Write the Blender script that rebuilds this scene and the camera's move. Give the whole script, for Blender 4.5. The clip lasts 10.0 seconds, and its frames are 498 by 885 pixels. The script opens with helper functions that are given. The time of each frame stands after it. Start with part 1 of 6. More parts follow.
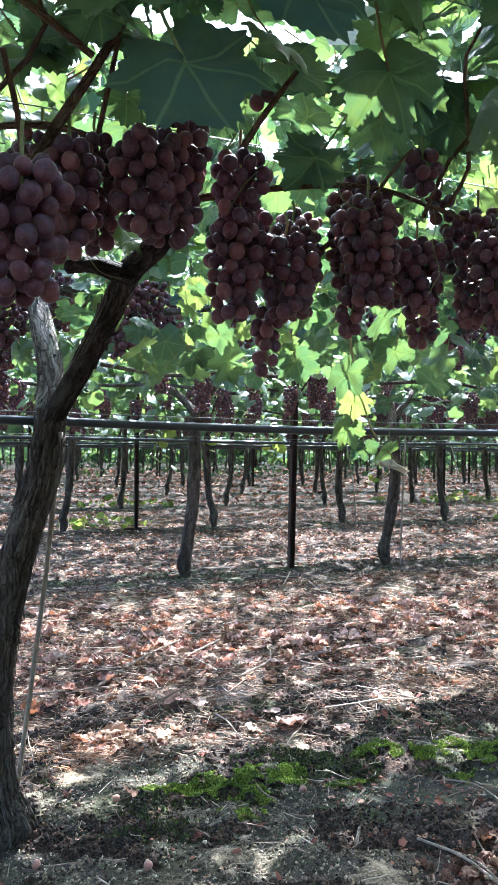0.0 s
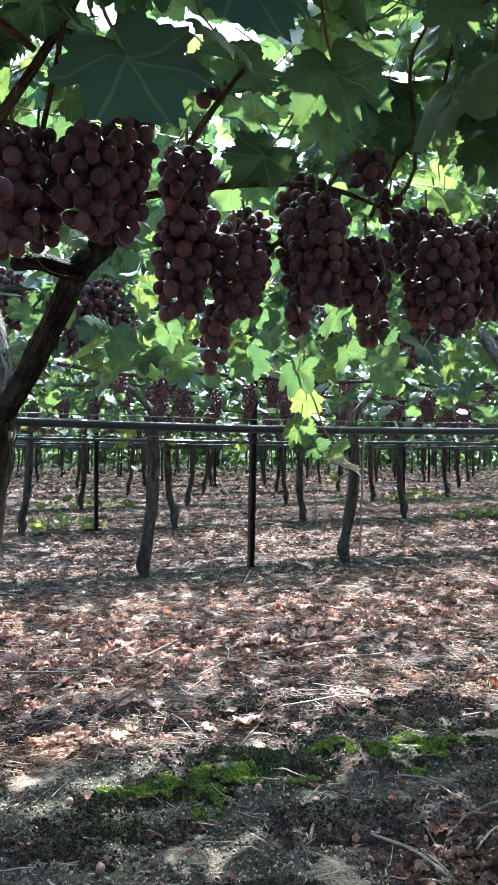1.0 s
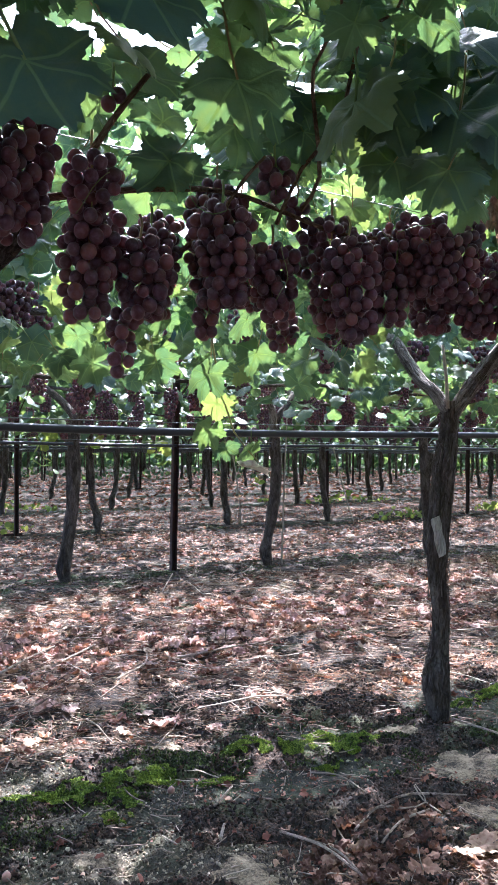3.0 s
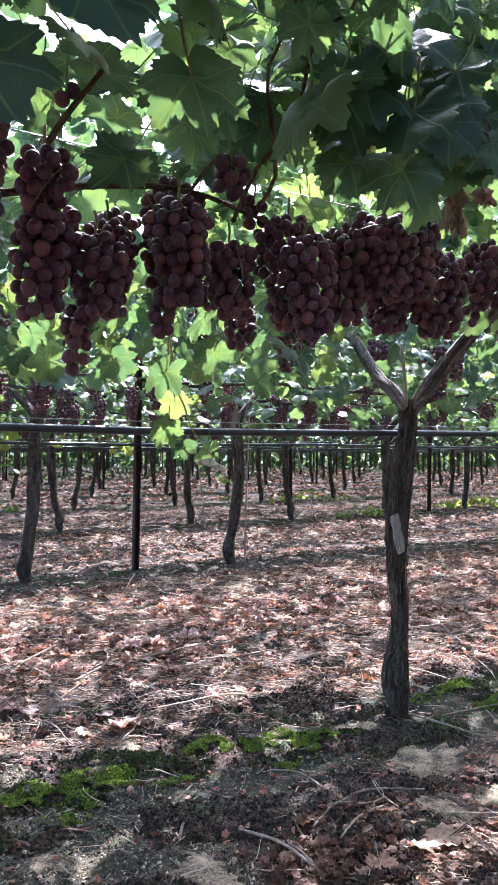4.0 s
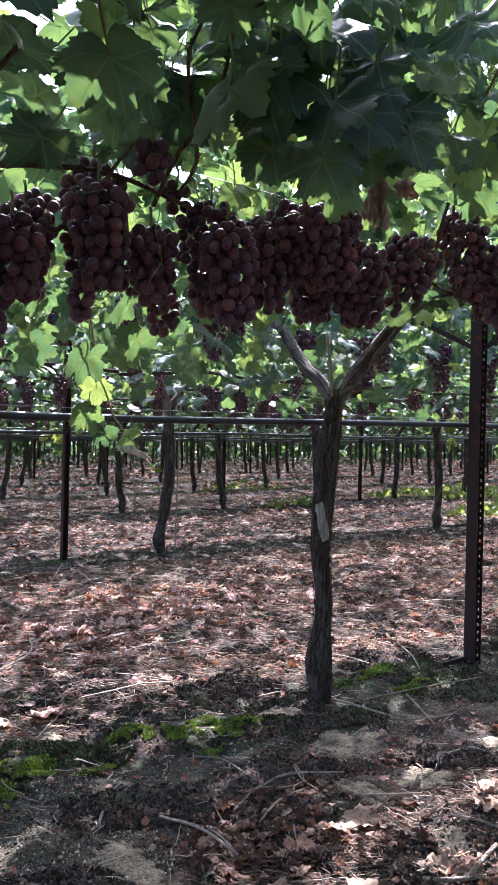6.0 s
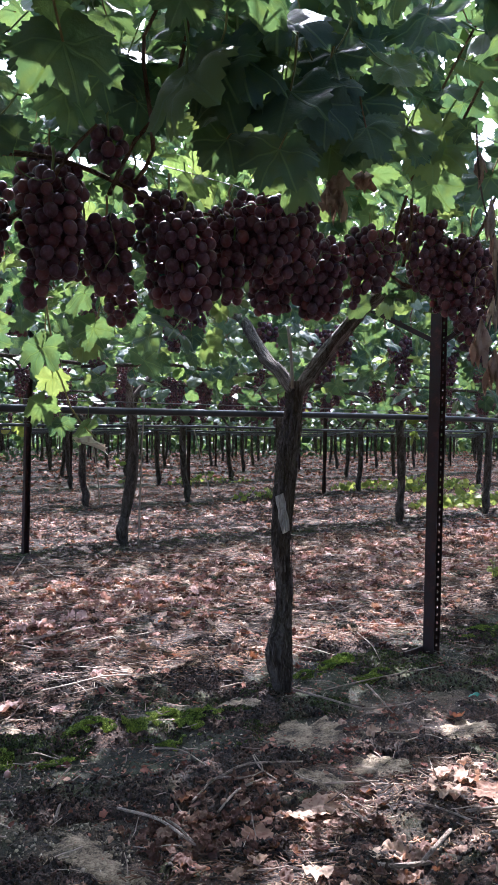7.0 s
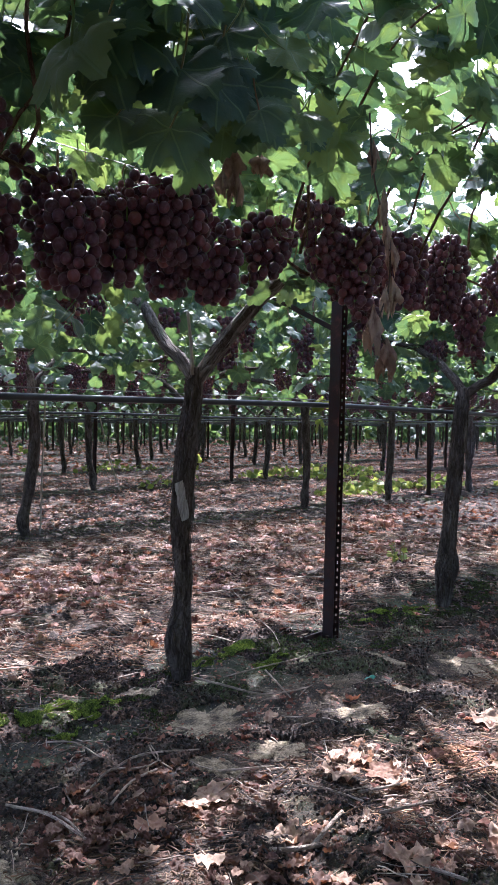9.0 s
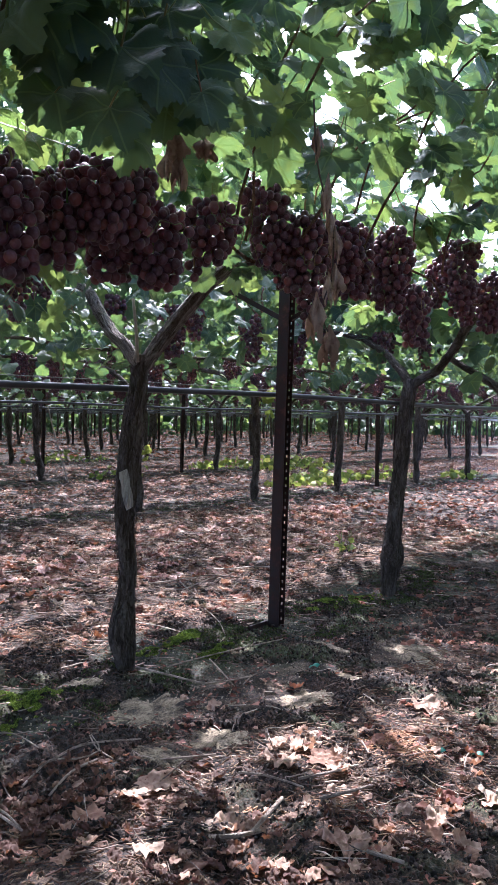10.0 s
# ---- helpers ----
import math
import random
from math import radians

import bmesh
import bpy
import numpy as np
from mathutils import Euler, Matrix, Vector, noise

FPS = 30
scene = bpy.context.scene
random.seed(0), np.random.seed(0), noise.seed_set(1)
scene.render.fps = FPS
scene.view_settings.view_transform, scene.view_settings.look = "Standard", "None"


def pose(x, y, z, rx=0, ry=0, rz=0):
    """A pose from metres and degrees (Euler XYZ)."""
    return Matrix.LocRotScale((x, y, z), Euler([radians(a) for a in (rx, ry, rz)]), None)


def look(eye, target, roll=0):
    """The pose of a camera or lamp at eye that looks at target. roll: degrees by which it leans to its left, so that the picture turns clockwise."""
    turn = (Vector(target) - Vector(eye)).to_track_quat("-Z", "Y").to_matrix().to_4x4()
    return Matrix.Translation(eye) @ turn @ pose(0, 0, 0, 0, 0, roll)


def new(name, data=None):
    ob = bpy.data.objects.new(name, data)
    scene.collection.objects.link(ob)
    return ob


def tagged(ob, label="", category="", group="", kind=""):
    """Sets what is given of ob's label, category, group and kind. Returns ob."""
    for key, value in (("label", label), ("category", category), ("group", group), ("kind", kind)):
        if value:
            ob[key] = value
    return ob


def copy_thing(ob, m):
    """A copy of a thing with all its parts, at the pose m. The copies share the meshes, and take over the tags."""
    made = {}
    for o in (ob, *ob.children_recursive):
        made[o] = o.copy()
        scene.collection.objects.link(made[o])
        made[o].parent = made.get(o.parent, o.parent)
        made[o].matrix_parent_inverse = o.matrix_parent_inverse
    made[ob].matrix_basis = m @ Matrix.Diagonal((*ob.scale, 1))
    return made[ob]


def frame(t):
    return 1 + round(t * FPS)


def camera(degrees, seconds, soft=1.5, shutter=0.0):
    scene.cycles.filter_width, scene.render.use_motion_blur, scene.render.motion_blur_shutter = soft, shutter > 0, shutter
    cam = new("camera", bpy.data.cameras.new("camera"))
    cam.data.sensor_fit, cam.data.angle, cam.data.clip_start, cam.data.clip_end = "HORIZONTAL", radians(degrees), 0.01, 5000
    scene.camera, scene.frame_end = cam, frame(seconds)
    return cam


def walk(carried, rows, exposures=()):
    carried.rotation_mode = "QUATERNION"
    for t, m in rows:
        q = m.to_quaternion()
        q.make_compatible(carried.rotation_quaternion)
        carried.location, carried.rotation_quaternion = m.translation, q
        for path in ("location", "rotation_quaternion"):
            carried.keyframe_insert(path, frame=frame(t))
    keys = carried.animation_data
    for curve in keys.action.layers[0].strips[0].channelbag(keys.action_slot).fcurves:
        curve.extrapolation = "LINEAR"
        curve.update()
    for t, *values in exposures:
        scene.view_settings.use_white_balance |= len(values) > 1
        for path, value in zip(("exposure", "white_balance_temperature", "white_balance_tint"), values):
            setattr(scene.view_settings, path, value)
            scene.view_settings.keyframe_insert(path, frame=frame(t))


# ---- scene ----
cam = camera(33.4, 10.0)
PATH = [
    (0, (-2.003, -1.92, 0.874), (-1.174, -0.1, 0.892), 0.6),
    (0.5, (-1.993, -1.925, 0.873), (-1.123, -0.124, 0.89), 0.5),
    (1, (-1.981, -1.928, 0.872), (-1.071, -0.147, 0.89), 0.3),
    (1.5, (-1.978, -1.936, 0.872), (-1.036, -0.172, 0.896), 0.2),
    (2, (-1.972, -1.942, 0.873), (-0.991, -0.199, 0.901), 0.3),
    (2.5, (-1.963, -1.952, 0.872), (-0.941, -0.233, 0.9), 0.3),
    (4, (-1.944, -1.967, 0.869), (-0.811, -0.319, 0.894), 0.1),
    (4.5, (-1.937, -1.973, 0.868), (-0.773, -0.347, 0.891), 0.0),
    (5, (-1.931, -1.977, 0.867), (-0.737, -0.372, 0.883), 0.2),
    (5.5, (-1.926, -1.979, 0.865), (-0.7, -0.4, 0.874), 0.4),
    (7, (-1.907, -1.993, 0.859), (-0.586, -0.492, 0.845), 0.5),
    (7.5, (-1.897, -1.999, 0.856), (-0.537, -0.532, 0.832), 0.5),
    (8, (-1.881, -2.003, 0.855), (-0.47, -0.586, 0.814), 0.4),
    (8.5, (-1.879, -2.0, 0.858), (-0.433, -0.619, 0.816), 0.7),
    (9, (-1.868, -2.001, 0.856), (-0.392, -0.652, 0.815), 0.7),
    (9.5, (-1.855, -2.003, 0.849), (-0.341, -0.696, 0.797), 0.7),
    (10, (-1.847, -2.01, 0.846), (-0.295, -0.749, 0.787), 1.1),
]
EXPOSURES = [(0, 2.87, 4850, 5), (0.5, 2.66, 4850, 5), (1.0, 2.63, 4850, 5), (2.0, 2.85, 4900, 11), (2.5, 2.63, 4900, 13), (4.0, 2.7, 5000, 18), (4.5, 2.61, 5000, 19), (5.0, 2.39, 5000, 20), (5.5, 2.3, 5000, 19), (7.0, 2.04, 5000, 19), (7.5, 2.05, 5000, 19), (9.0, 2.02, 5000, 19), (10, 2.08, 5000, 20)]
walk(cam, [(t, look(eye, target, roll)) for t, eye, target, roll in PATH], EXPOSURES)

# ---- world, sun, exposure ----
SUN_EL, SUN_AZ = 50.0, 40.0          # elevation; bearing from +y towards +x
world = bpy.data.worlds.new("sky")
scene.world = world
world.use_nodes = True
wn = world.node_tree
sky = wn.nodes.new("ShaderNodeTexSky")
sky.sky_type = "NISHITA"
sky.sun_disc = False
sky.sun_elevation, sky.sun_rotation = radians(SUN_EL), radians(SUN_AZ)
sky.dust_density, sky.air_density, sky.ozone_density = 6.0, 0.8, 0.5
wn.nodes["Background"].inputs["Strength"].default_value = 0.15
wn.links.new(sky.outputs[0], wn.nodes["Background"].inputs["Color"])
sun = new("sun", bpy.data.lights.new("sun", "SUN"))
sun.data.energy, sun.data.angle, sun.data.color = 4.9, radians(0.6), (1.0, 0.88, 0.71)
to_sun = Vector((math.sin(radians(SUN_AZ)) * math.cos(radians(SUN_EL)), math.cos(radians(SUN_AZ)) * math.cos(radians(SUN_EL)), math.sin(radians(SUN_EL))))
sun.matrix_world = look(to_sun * 30, (0, 0, 0))


# ---- materials ----
class Nodes:
    """A small builder for node materials."""

    def __init__(self, name):
        self.mat = bpy.data.materials.new(name)
        self.mat.use_nodes = True
        self.tree = self.mat.node_tree
        self.bsdf = self.tree.nodes["Principled BSDF"]
        self.out = self.tree.nodes["Material Output"]

    def put(self, socket, value):
        if isinstance(value, bpy.types.NodeSocket):
            self.tree.links.new(value, socket)
        elif isinstance(value, (tuple, list)) and len(value) == 3 and socket.type == "RGBA":
            socket.default_value = (*value, 1)
        else:
            socket.default_value = value

    def node(self, kind, ins=(), **props):
        nd = self.tree.nodes.new("ShaderNode" + kind)
        for k, v in props.items():
            setattr(nd, k, v)
        for k, v in dict(ins).items():
            self.put(nd.inputs[k], v)
        return nd

    def math(self, op, a, b=0.0, c=0.0):
        return self.node("Math", {0: a, 1: b, 2: c}, operation=op).outputs[0]

    def noise(self, vec, scale, detail=4.0, rough=0.55, dim="3D"):
        return self.node("TexNoise", {"Vector": vec, "Scale": scale, "Detail": detail, "Roughness": rough}).outputs[0]

    def ramp(self, fac, lo, hi, a=0.0, b=1.0):
        return self.node("MapRange", {0: fac, 1: lo, 2: hi, 3: a, 4: b}, interpolation_type="SMOOTHSTEP").outputs[0]

    def mix(self, fac, a, b, mode="MIX"):
        nd = self.node("Mix", {0: fac}, data_type="RGBA", blend_type=mode)
        self.put(nd.inputs[6], a)
        self.put(nd.inputs[7], b)
        return nd.outputs[2]

    def colours(self, fac, stops):
        nd = self.node("ValToRGB", {0: fac})
        while len(nd.color_ramp.elements) < len(stops):
            nd.color_ramp.elements.new(0.5)
        for e, (p, c) in zip(nd.color_ramp.elements, stops):
            e.position, e.color = p, (*c, 1)
        return nd.outputs[0]

    def bump(self, height, strength, distance):
        return self.node("Bump", {"Height": height, "Strength": strength, "Distance": distance}).outputs[0]

    def stretch(self, vec, sx, sy, sz):
        return self.node("VectorMath", {0: vec, 1: (sx, sy, sz)}, operation="MULTIPLY").outputs[0]

    def chance(self):
        """A number of its own for each object and each island of a joined mesh."""
        a = self.node("ObjectInfo").outputs["Random"]
        b = self.node("NewGeometry").outputs["Random Per Island"]
        return self.math("FRACT", self.math("ADD", a, b))

    def set(self, **ins):
        for k, v in ins.items():
            self.put(self.bsdf.inputs[k.replace("_", " ")], v)
        return self.mat


def vein_mask(m, uv):
    """Five main veins that fan out from the foot of a vine leaf."""
    s = m.node("SeparateXYZ", {0: uv})
    u, v = m.math("ABSOLUTE", s.outputs[0]), m.math("ADD", s.outputs[1], 0.0)
    best = None
    for deg in (0.0, 48.0, 100.0):
        a = radians(deg)
        across = m.math("ABSOLUTE", m.math("SUBTRACT", m.math("MULTIPLY", u, math.cos(a)), m.math("MULTIPLY", v, math.sin(a))))
        along = m.math("ADD", m.math("MULTIPLY", u, math.sin(a)), m.math("MULTIPLY", v, math.cos(a)))
        behind = m.math("MULTIPLY", m.math("LESS_THAN", along, 0.0), 1.0)
        dist = m.math("ADD", across, behind)
        best = dist if best is None else m.math("MINIMUM", best, dist)
    return m.ramp(best, 0.006, 0.02, 1.0, 0.0)


def leaf_material(name, greens, glow, share):
    m = Nodes(name)
    uv = m.node("UVMap").outputs[0]
    r = m.chance()
    pos = m.node("NewGeometry").outputs["Position"]
    blotch = m.noise(pos, 35.0, 3.0)
    col = m.colours(r, greens)
    col = m.mix(m.ramp(blotch, 0.55, 0.75, 0.0, 0.35), col, (0.10, 0.13, 0.03))
    vein = vein_mask(m, uv)
    col = m.mix(m.math("MULTIPLY", vein, 0.75), col, (0.17, 0.25, 0.13))
    tcol = m.colours(r, glow)
    tcol = m.mix(m.math("MULTIPLY", vein, 0.6), tcol, (0.10, 0.17, 0.02))
    tcol = m.mix(m.ramp(blotch, 0.35, 0.7, 0.0, 0.3), tcol, (0.30, 0.34, 0.03))
    m.set(Base_Color=col, Roughness=m.ramp(blotch, 0.2, 0.8, 0.44, 0.64), Normal=m.bump(m.math("SUBTRACT", m.noise(uv, 14.0, 3.0), m.math("MULTIPLY", vein, 0.5)), 0.35, 0.006))
    m.bsdf.inputs["Specular IOR Level"].default_value = 0.4
    tr = m.node("BsdfTranslucent", {"Color": tcol})
    mx = m.node("MixShader", {0: share, 1: m.bsdf.outputs[0], 2: tr.outputs[0]})
    m.tree.links.new(mx.outputs[0], m.out.inputs["Surface"])
    return m.mat


GREENS = [(0.0, (0.046, 0.082, 0.07)), (0.45, (0.058, 0.1, 0.078)), (0.8, (0.075, 0.122, 0.075)), (1.0, (0.12, 0.16, 0.065))]
GLOW = [(0.0, (0.095, 0.18, 0.07)), (0.5, (0.155, 0.265, 0.085)), (0.85, (0.25, 0.37, 0.09)), (1.0, (0.34, 0.42, 0.1))]
leaf_mat = leaf_material("vine_leaf", GREENS, GLOW, 0.3)
weed_mat = leaf_material("weed_leaf", [(0.0, (0.1, 0.15, 0.05)), (0.5, (0.2, 0.24, 0.05)), (1.0, (0.36, 0.36, 0.08))], [(0.0, (0.26, 0.36, 0.06)), (1.0, (0.56, 0.58, 0.12))], 0.42)


def bark_material(name, dark, mid, pale, scale=1.0):
    m = Nodes(name)
    pos = m.node("Attribute", attribute_name="grain").outputs["Vector"]
    warp = m.node("TexNoise", {"Vector": pos, "Scale": 16.0, "Detail": 2.0}).outputs["Color"]
    pos = m.node("VectorMath", {0: pos, 1: m.stretch(warp, 0.035, 0.035, 0.02)}, operation="ADD").outputs[0]
    fib = m.noise(m.stretch(pos, 190 * scale, 190 * scale, 17 * scale), 1.0, 7.0, 0.7)
    big = m.noise(m.stretch(pos, 26 * scale, 26 * scale, 8 * scale), 1.0, 4.0)
    vor = m.node("TexVoronoi", {"Vector": m.stretch(pos, 75 * scale, 75 * scale, 13 * scale), "Scale": 1.0}, feature="DISTANCE_TO_EDGE").outputs[0]
    crack = m.ramp(m.math("ADD", vor, m.math("MULTIPLY", big, 0.12)), 0.04, 0.16, 0.0, 1.0)
    f = m.math("ADD", m.math("MULTIPLY", fib, 0.6), m.math("MULTIPLY", big, 0.45))
    col = m.colours(f, [(0.38, dark), (0.5, mid), (0.62, pale)])
    col = m.mix(m.math("MULTIPLY", m.math("SUBTRACT", 1.0, crack), 0.3), col, tuple(c * 0.6 for c in dark))
    h = m.math("ADD", m.math("MULTIPLY", f, 0.8), m.math("MULTIPLY", crack, 0.5))
    m.set(Base_Color=col, Roughness=0.95, Normal=m.bump(h, 1.0, 0.014))
    m.bsdf.inputs["Specular IOR Level"].default_value = 0.15
    return m.mat


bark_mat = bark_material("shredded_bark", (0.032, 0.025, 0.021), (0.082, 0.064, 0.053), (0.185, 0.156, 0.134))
# backlit shade of the first vine's front arms put into the bark colour
dark_bark_mat = bark_material("backlit_bark", (0.010, 0.008, 0.007), (0.03, 0.024, 0.02), (0.1, 0.085, 0.075))
pale_bark_mat = bark_material("pale_grey_bark", (0.05, 0.04, 0.034), (0.16, 0.135, 0.115), (0.36, 0.325, 0.29))
cane_mat = bark_material("cane_bark", (0.06, 0.035, 0.024), (0.15, 0.085, 0.055), (0.26, 0.17, 0.115), 1.6)
flap_mat = bark_material("peeled_bark", (0.36, 0.31, 0.26), (0.52, 0.47, 0.41), (0.66, 0.61, 0.55), 1.3)


def stalk_material():
    m = Nodes("green_stalk")
    col = m.colours(m.chance(), [(0.0, (0.12, 0.2, 0.05)), (0.6, (0.2, 0.22, 0.07)), (1.0, (0.26, 0.12, 0.06))])
    return m.set(Base_Color=col, Roughness=0.6)


stalk_mat = stalk_material()


def berry_material():
    m = Nodes("grape_skin")
    pos = m.node("TexCoord").outputs["Object"]
    r = m.chance()
    bloom = m.noise(m.node("NewGeometry").outputs["Position"], 120.0, 4.0)
    col = m.colours(r, [(0.0, (0.045, 0.010, 0.020)), (0.45, (0.075, 0.016, 0.027)), (0.8, (0.12, 0.028, 0.036)), (1.0, (0.2, 0.065, 0.055))])
    # bloom strengthened so its mauve also carries the bluish glare veil
    col = m.mix(m.ramp(bloom, 0.38, 0.72, 0.08, 0.4), col, (0.27, 0.18, 0.24))
    m.set(Base_Color=col, Roughness=m.ramp(bloom, 0.3, 0.7, 0.36, 0.62), Subsurface_Weight=0.35, Subsurface_Radius=(1.0, 0.25, 0.15), Subsurface_Scale=0.012)
    m.bsdf.inputs["Specular IOR Level"].default_value = 0.45
    return m.mat


berry_mat = berry_material()


def dead_leaf_material(name, tones):
    m = Nodes(name)
    pos = m.node("NewGeometry").outputs["Position"]
    r = m.chance()
    col = m.colours(r, tones)
    n = m.noise(pos, 60.0, 4.0)
    col = m.mix(m.ramp(n, 0.45, 0.7, 0.0, 0.6), col, (0.13, 0.06, 0.045))
    m.set(Base_Color=col, Roughness=0.75, Normal=m.bump(m.noise(pos, 180.0, 3.0), 0.5, 0.004))
    m.bsdf.inputs["Specular IOR Level"].default_value = 0.3
    tr = m.node("BsdfTranslucent", {"Color": m.mix(0.5, col, (0.5, 0.2, 0.08))})
    mx = m.node("MixShader", {0: 0.22, 1: m.bsdf.outputs[0], 2: tr.outputs[0]})
    m.tree.links.new(mx.outputs[0], m.out.inputs["Surface"])
    return m.mat


DEAD = [(0.0, (0.035, 0.014, 0.011)), (0.35, (0.1, 0.031, 0.022)), (0.6, (0.25, 0.1, 0.07)), (0.85, (0.38, 0.2, 0.14)), (1.0, (0.5, 0.36, 0.26))]
TAN = [(0.0, (0.28, 0.155, 0.1)), (0.5, (0.44, 0.295, 0.205)), (1.0, (0.6, 0.47, 0.355))]
dead_mat = dead_leaf_material("dead_leaf", DEAD)
tan_mat = dead_leaf_material("tan_dead_leaf", TAN)
brown_mat = dead_leaf_material("brown_dry_leaf", [(0.0, (0.34, 0.23, 0.17)), (1.0, (0.58, 0.45, 0.34))])
leafmould_mat = dead_leaf_material("brown_leaf_mould", [(0.0, (0.03, 0.015, 0.011)), (0.45, (0.09, 0.05, 0.036)), (0.8, (0.2, 0.12, 0.085)), (1.0, (0.4, 0.27, 0.19))])
pink_mat = dead_leaf_material("pink_dead_leaf", [(0.0, (0.26, 0.13, 0.105)), (0.5, (0.42, 0.255, 0.215)), (1.0, (0.58, 0.42, 0.37))])
red_mat = dead_leaf_material("rust_dead_leaf", [(0.0, (0.05, 0.022, 0.017)), (0.5, (0.17, 0.075, 0.054)), (1.0, (0.38, 0.2, 0.14))])
pale_mat = dead_leaf_material("pale_dead_leaf", [(0.0, (0.7, 0.69, 0.58)), (1.0, (0.78, 0.76, 0.66))])


def twig_material():
    m = Nodes("dry_twig")
    pos = m.node("NewGeometry").outputs["Position"]
    col = m.colours(m.chance(), [(0.0, (0.07, 0.045, 0.035)), (0.5, (0.2, 0.14, 0.105)), (1.0, (0.46, 0.37, 0.29))])
    col = m.mix(m.ramp(m.noise(pos, 90.0), 0.4, 0.7, 0.0, 0.5), col, (0.1, 0.07, 0.055))
    return m.set(Base_Color=col, Roughness=0.85)


twig_mat = twig_material()
pale_cane_mat = bark_material("weathered_cane", (0.2, 0.15, 0.115), (0.36, 0.285, 0.225), (0.52, 0.43, 0.35), 2.0)
chip_mat = dead_leaf_material("cane_chip", [(0.0, (0.03, 0.02, 0.014)), (0.55, (0.11, 0.07, 0.045)), (0.85, (0.24, 0.16, 0.1)), (1.0, (0.42, 0.31, 0.2))])
stalk_bits_mat = dead_leaf_material("stalk_bits", [(0.0, (0.16, 0.1, 0.07)), (0.5, (0.34, 0.24, 0.17)), (1.0, (0.58, 0.46, 0.34))])
# orange put into the straw to stand for warm sun dapples
dapple_straw_mat = dead_leaf_material("sun_dapple_straw", [(0.0, (0.3, 0.13, 0.07)), (0.5, (0.48, 0.25, 0.13)), (1.0, (0.6, 0.4, 0.25))])


def crumb_material():
    m = Nodes("soil_crumb")
    col = m.colours(m.chance(), [(0.0, (0.011, 0.008, 0.006)), (0.6, (0.034, 0.02, 0.014)), (1.0, (0.12, 0.066, 0.045))])
    return m.set(Base_Color=col, Roughness=0.95, Normal=m.bump(m.noise(m.node("NewGeometry").outputs["Position"], 220.0), 0.8, 0.004))


crumb_mat = crumb_material()


def grit_material():
    m = Nodes("soil_grit")
    col = m.colours(m.chance(), [(0.0, (0.02, 0.015, 0.011)), (0.4, (0.09, 0.066, 0.045)), (0.75, (0.28, 0.22, 0.145)), (1.0, (0.5, 0.43, 0.32))])
    return m.set(Base_Color=col, Roughness=0.95)


grit_mat = grit_material()


def bed_material():
    m = Nodes("rotted_mulch")
    pos = m.node("NewGeometry").outputs["Position"]
    f = m.math("ADD", m.math("MULTIPLY", m.noise(pos, 140.0, 5.0, 0.7), 0.6), m.math("MULTIPLY", m.noise(pos, 14.0, 4.0), 0.4))
    col = m.colours(f, [(0.42, (0.010, 0.007, 0.005)), (0.5, (0.032, 0.018, 0.011)), (0.56, (0.075, 0.041, 0.026)), (0.63, (0.18, 0.105, 0.066))])
    col = m.mix(m.ramp(m.noise(pos, 2.6, 4.0), 0.5, 0.64, 0.0, 0.6), col, m.mix(f, (0.012, 0.018, 0.008), (0.09, 0.12, 0.03)))
    return m.set(Base_Color=col, Roughness=0.95, Normal=m.bump(f, 1.0, 0.012))


bed_mat = bed_material()
mulch_mat = dead_leaf_material("leaf_mulch", [(0.0, (0.018, 0.011, 0.009)), (0.5, (0.06, 0.028, 0.021)), (0.8, (0.14, 0.06, 0.045)), (1.0, (0.3, 0.18, 0.13))])


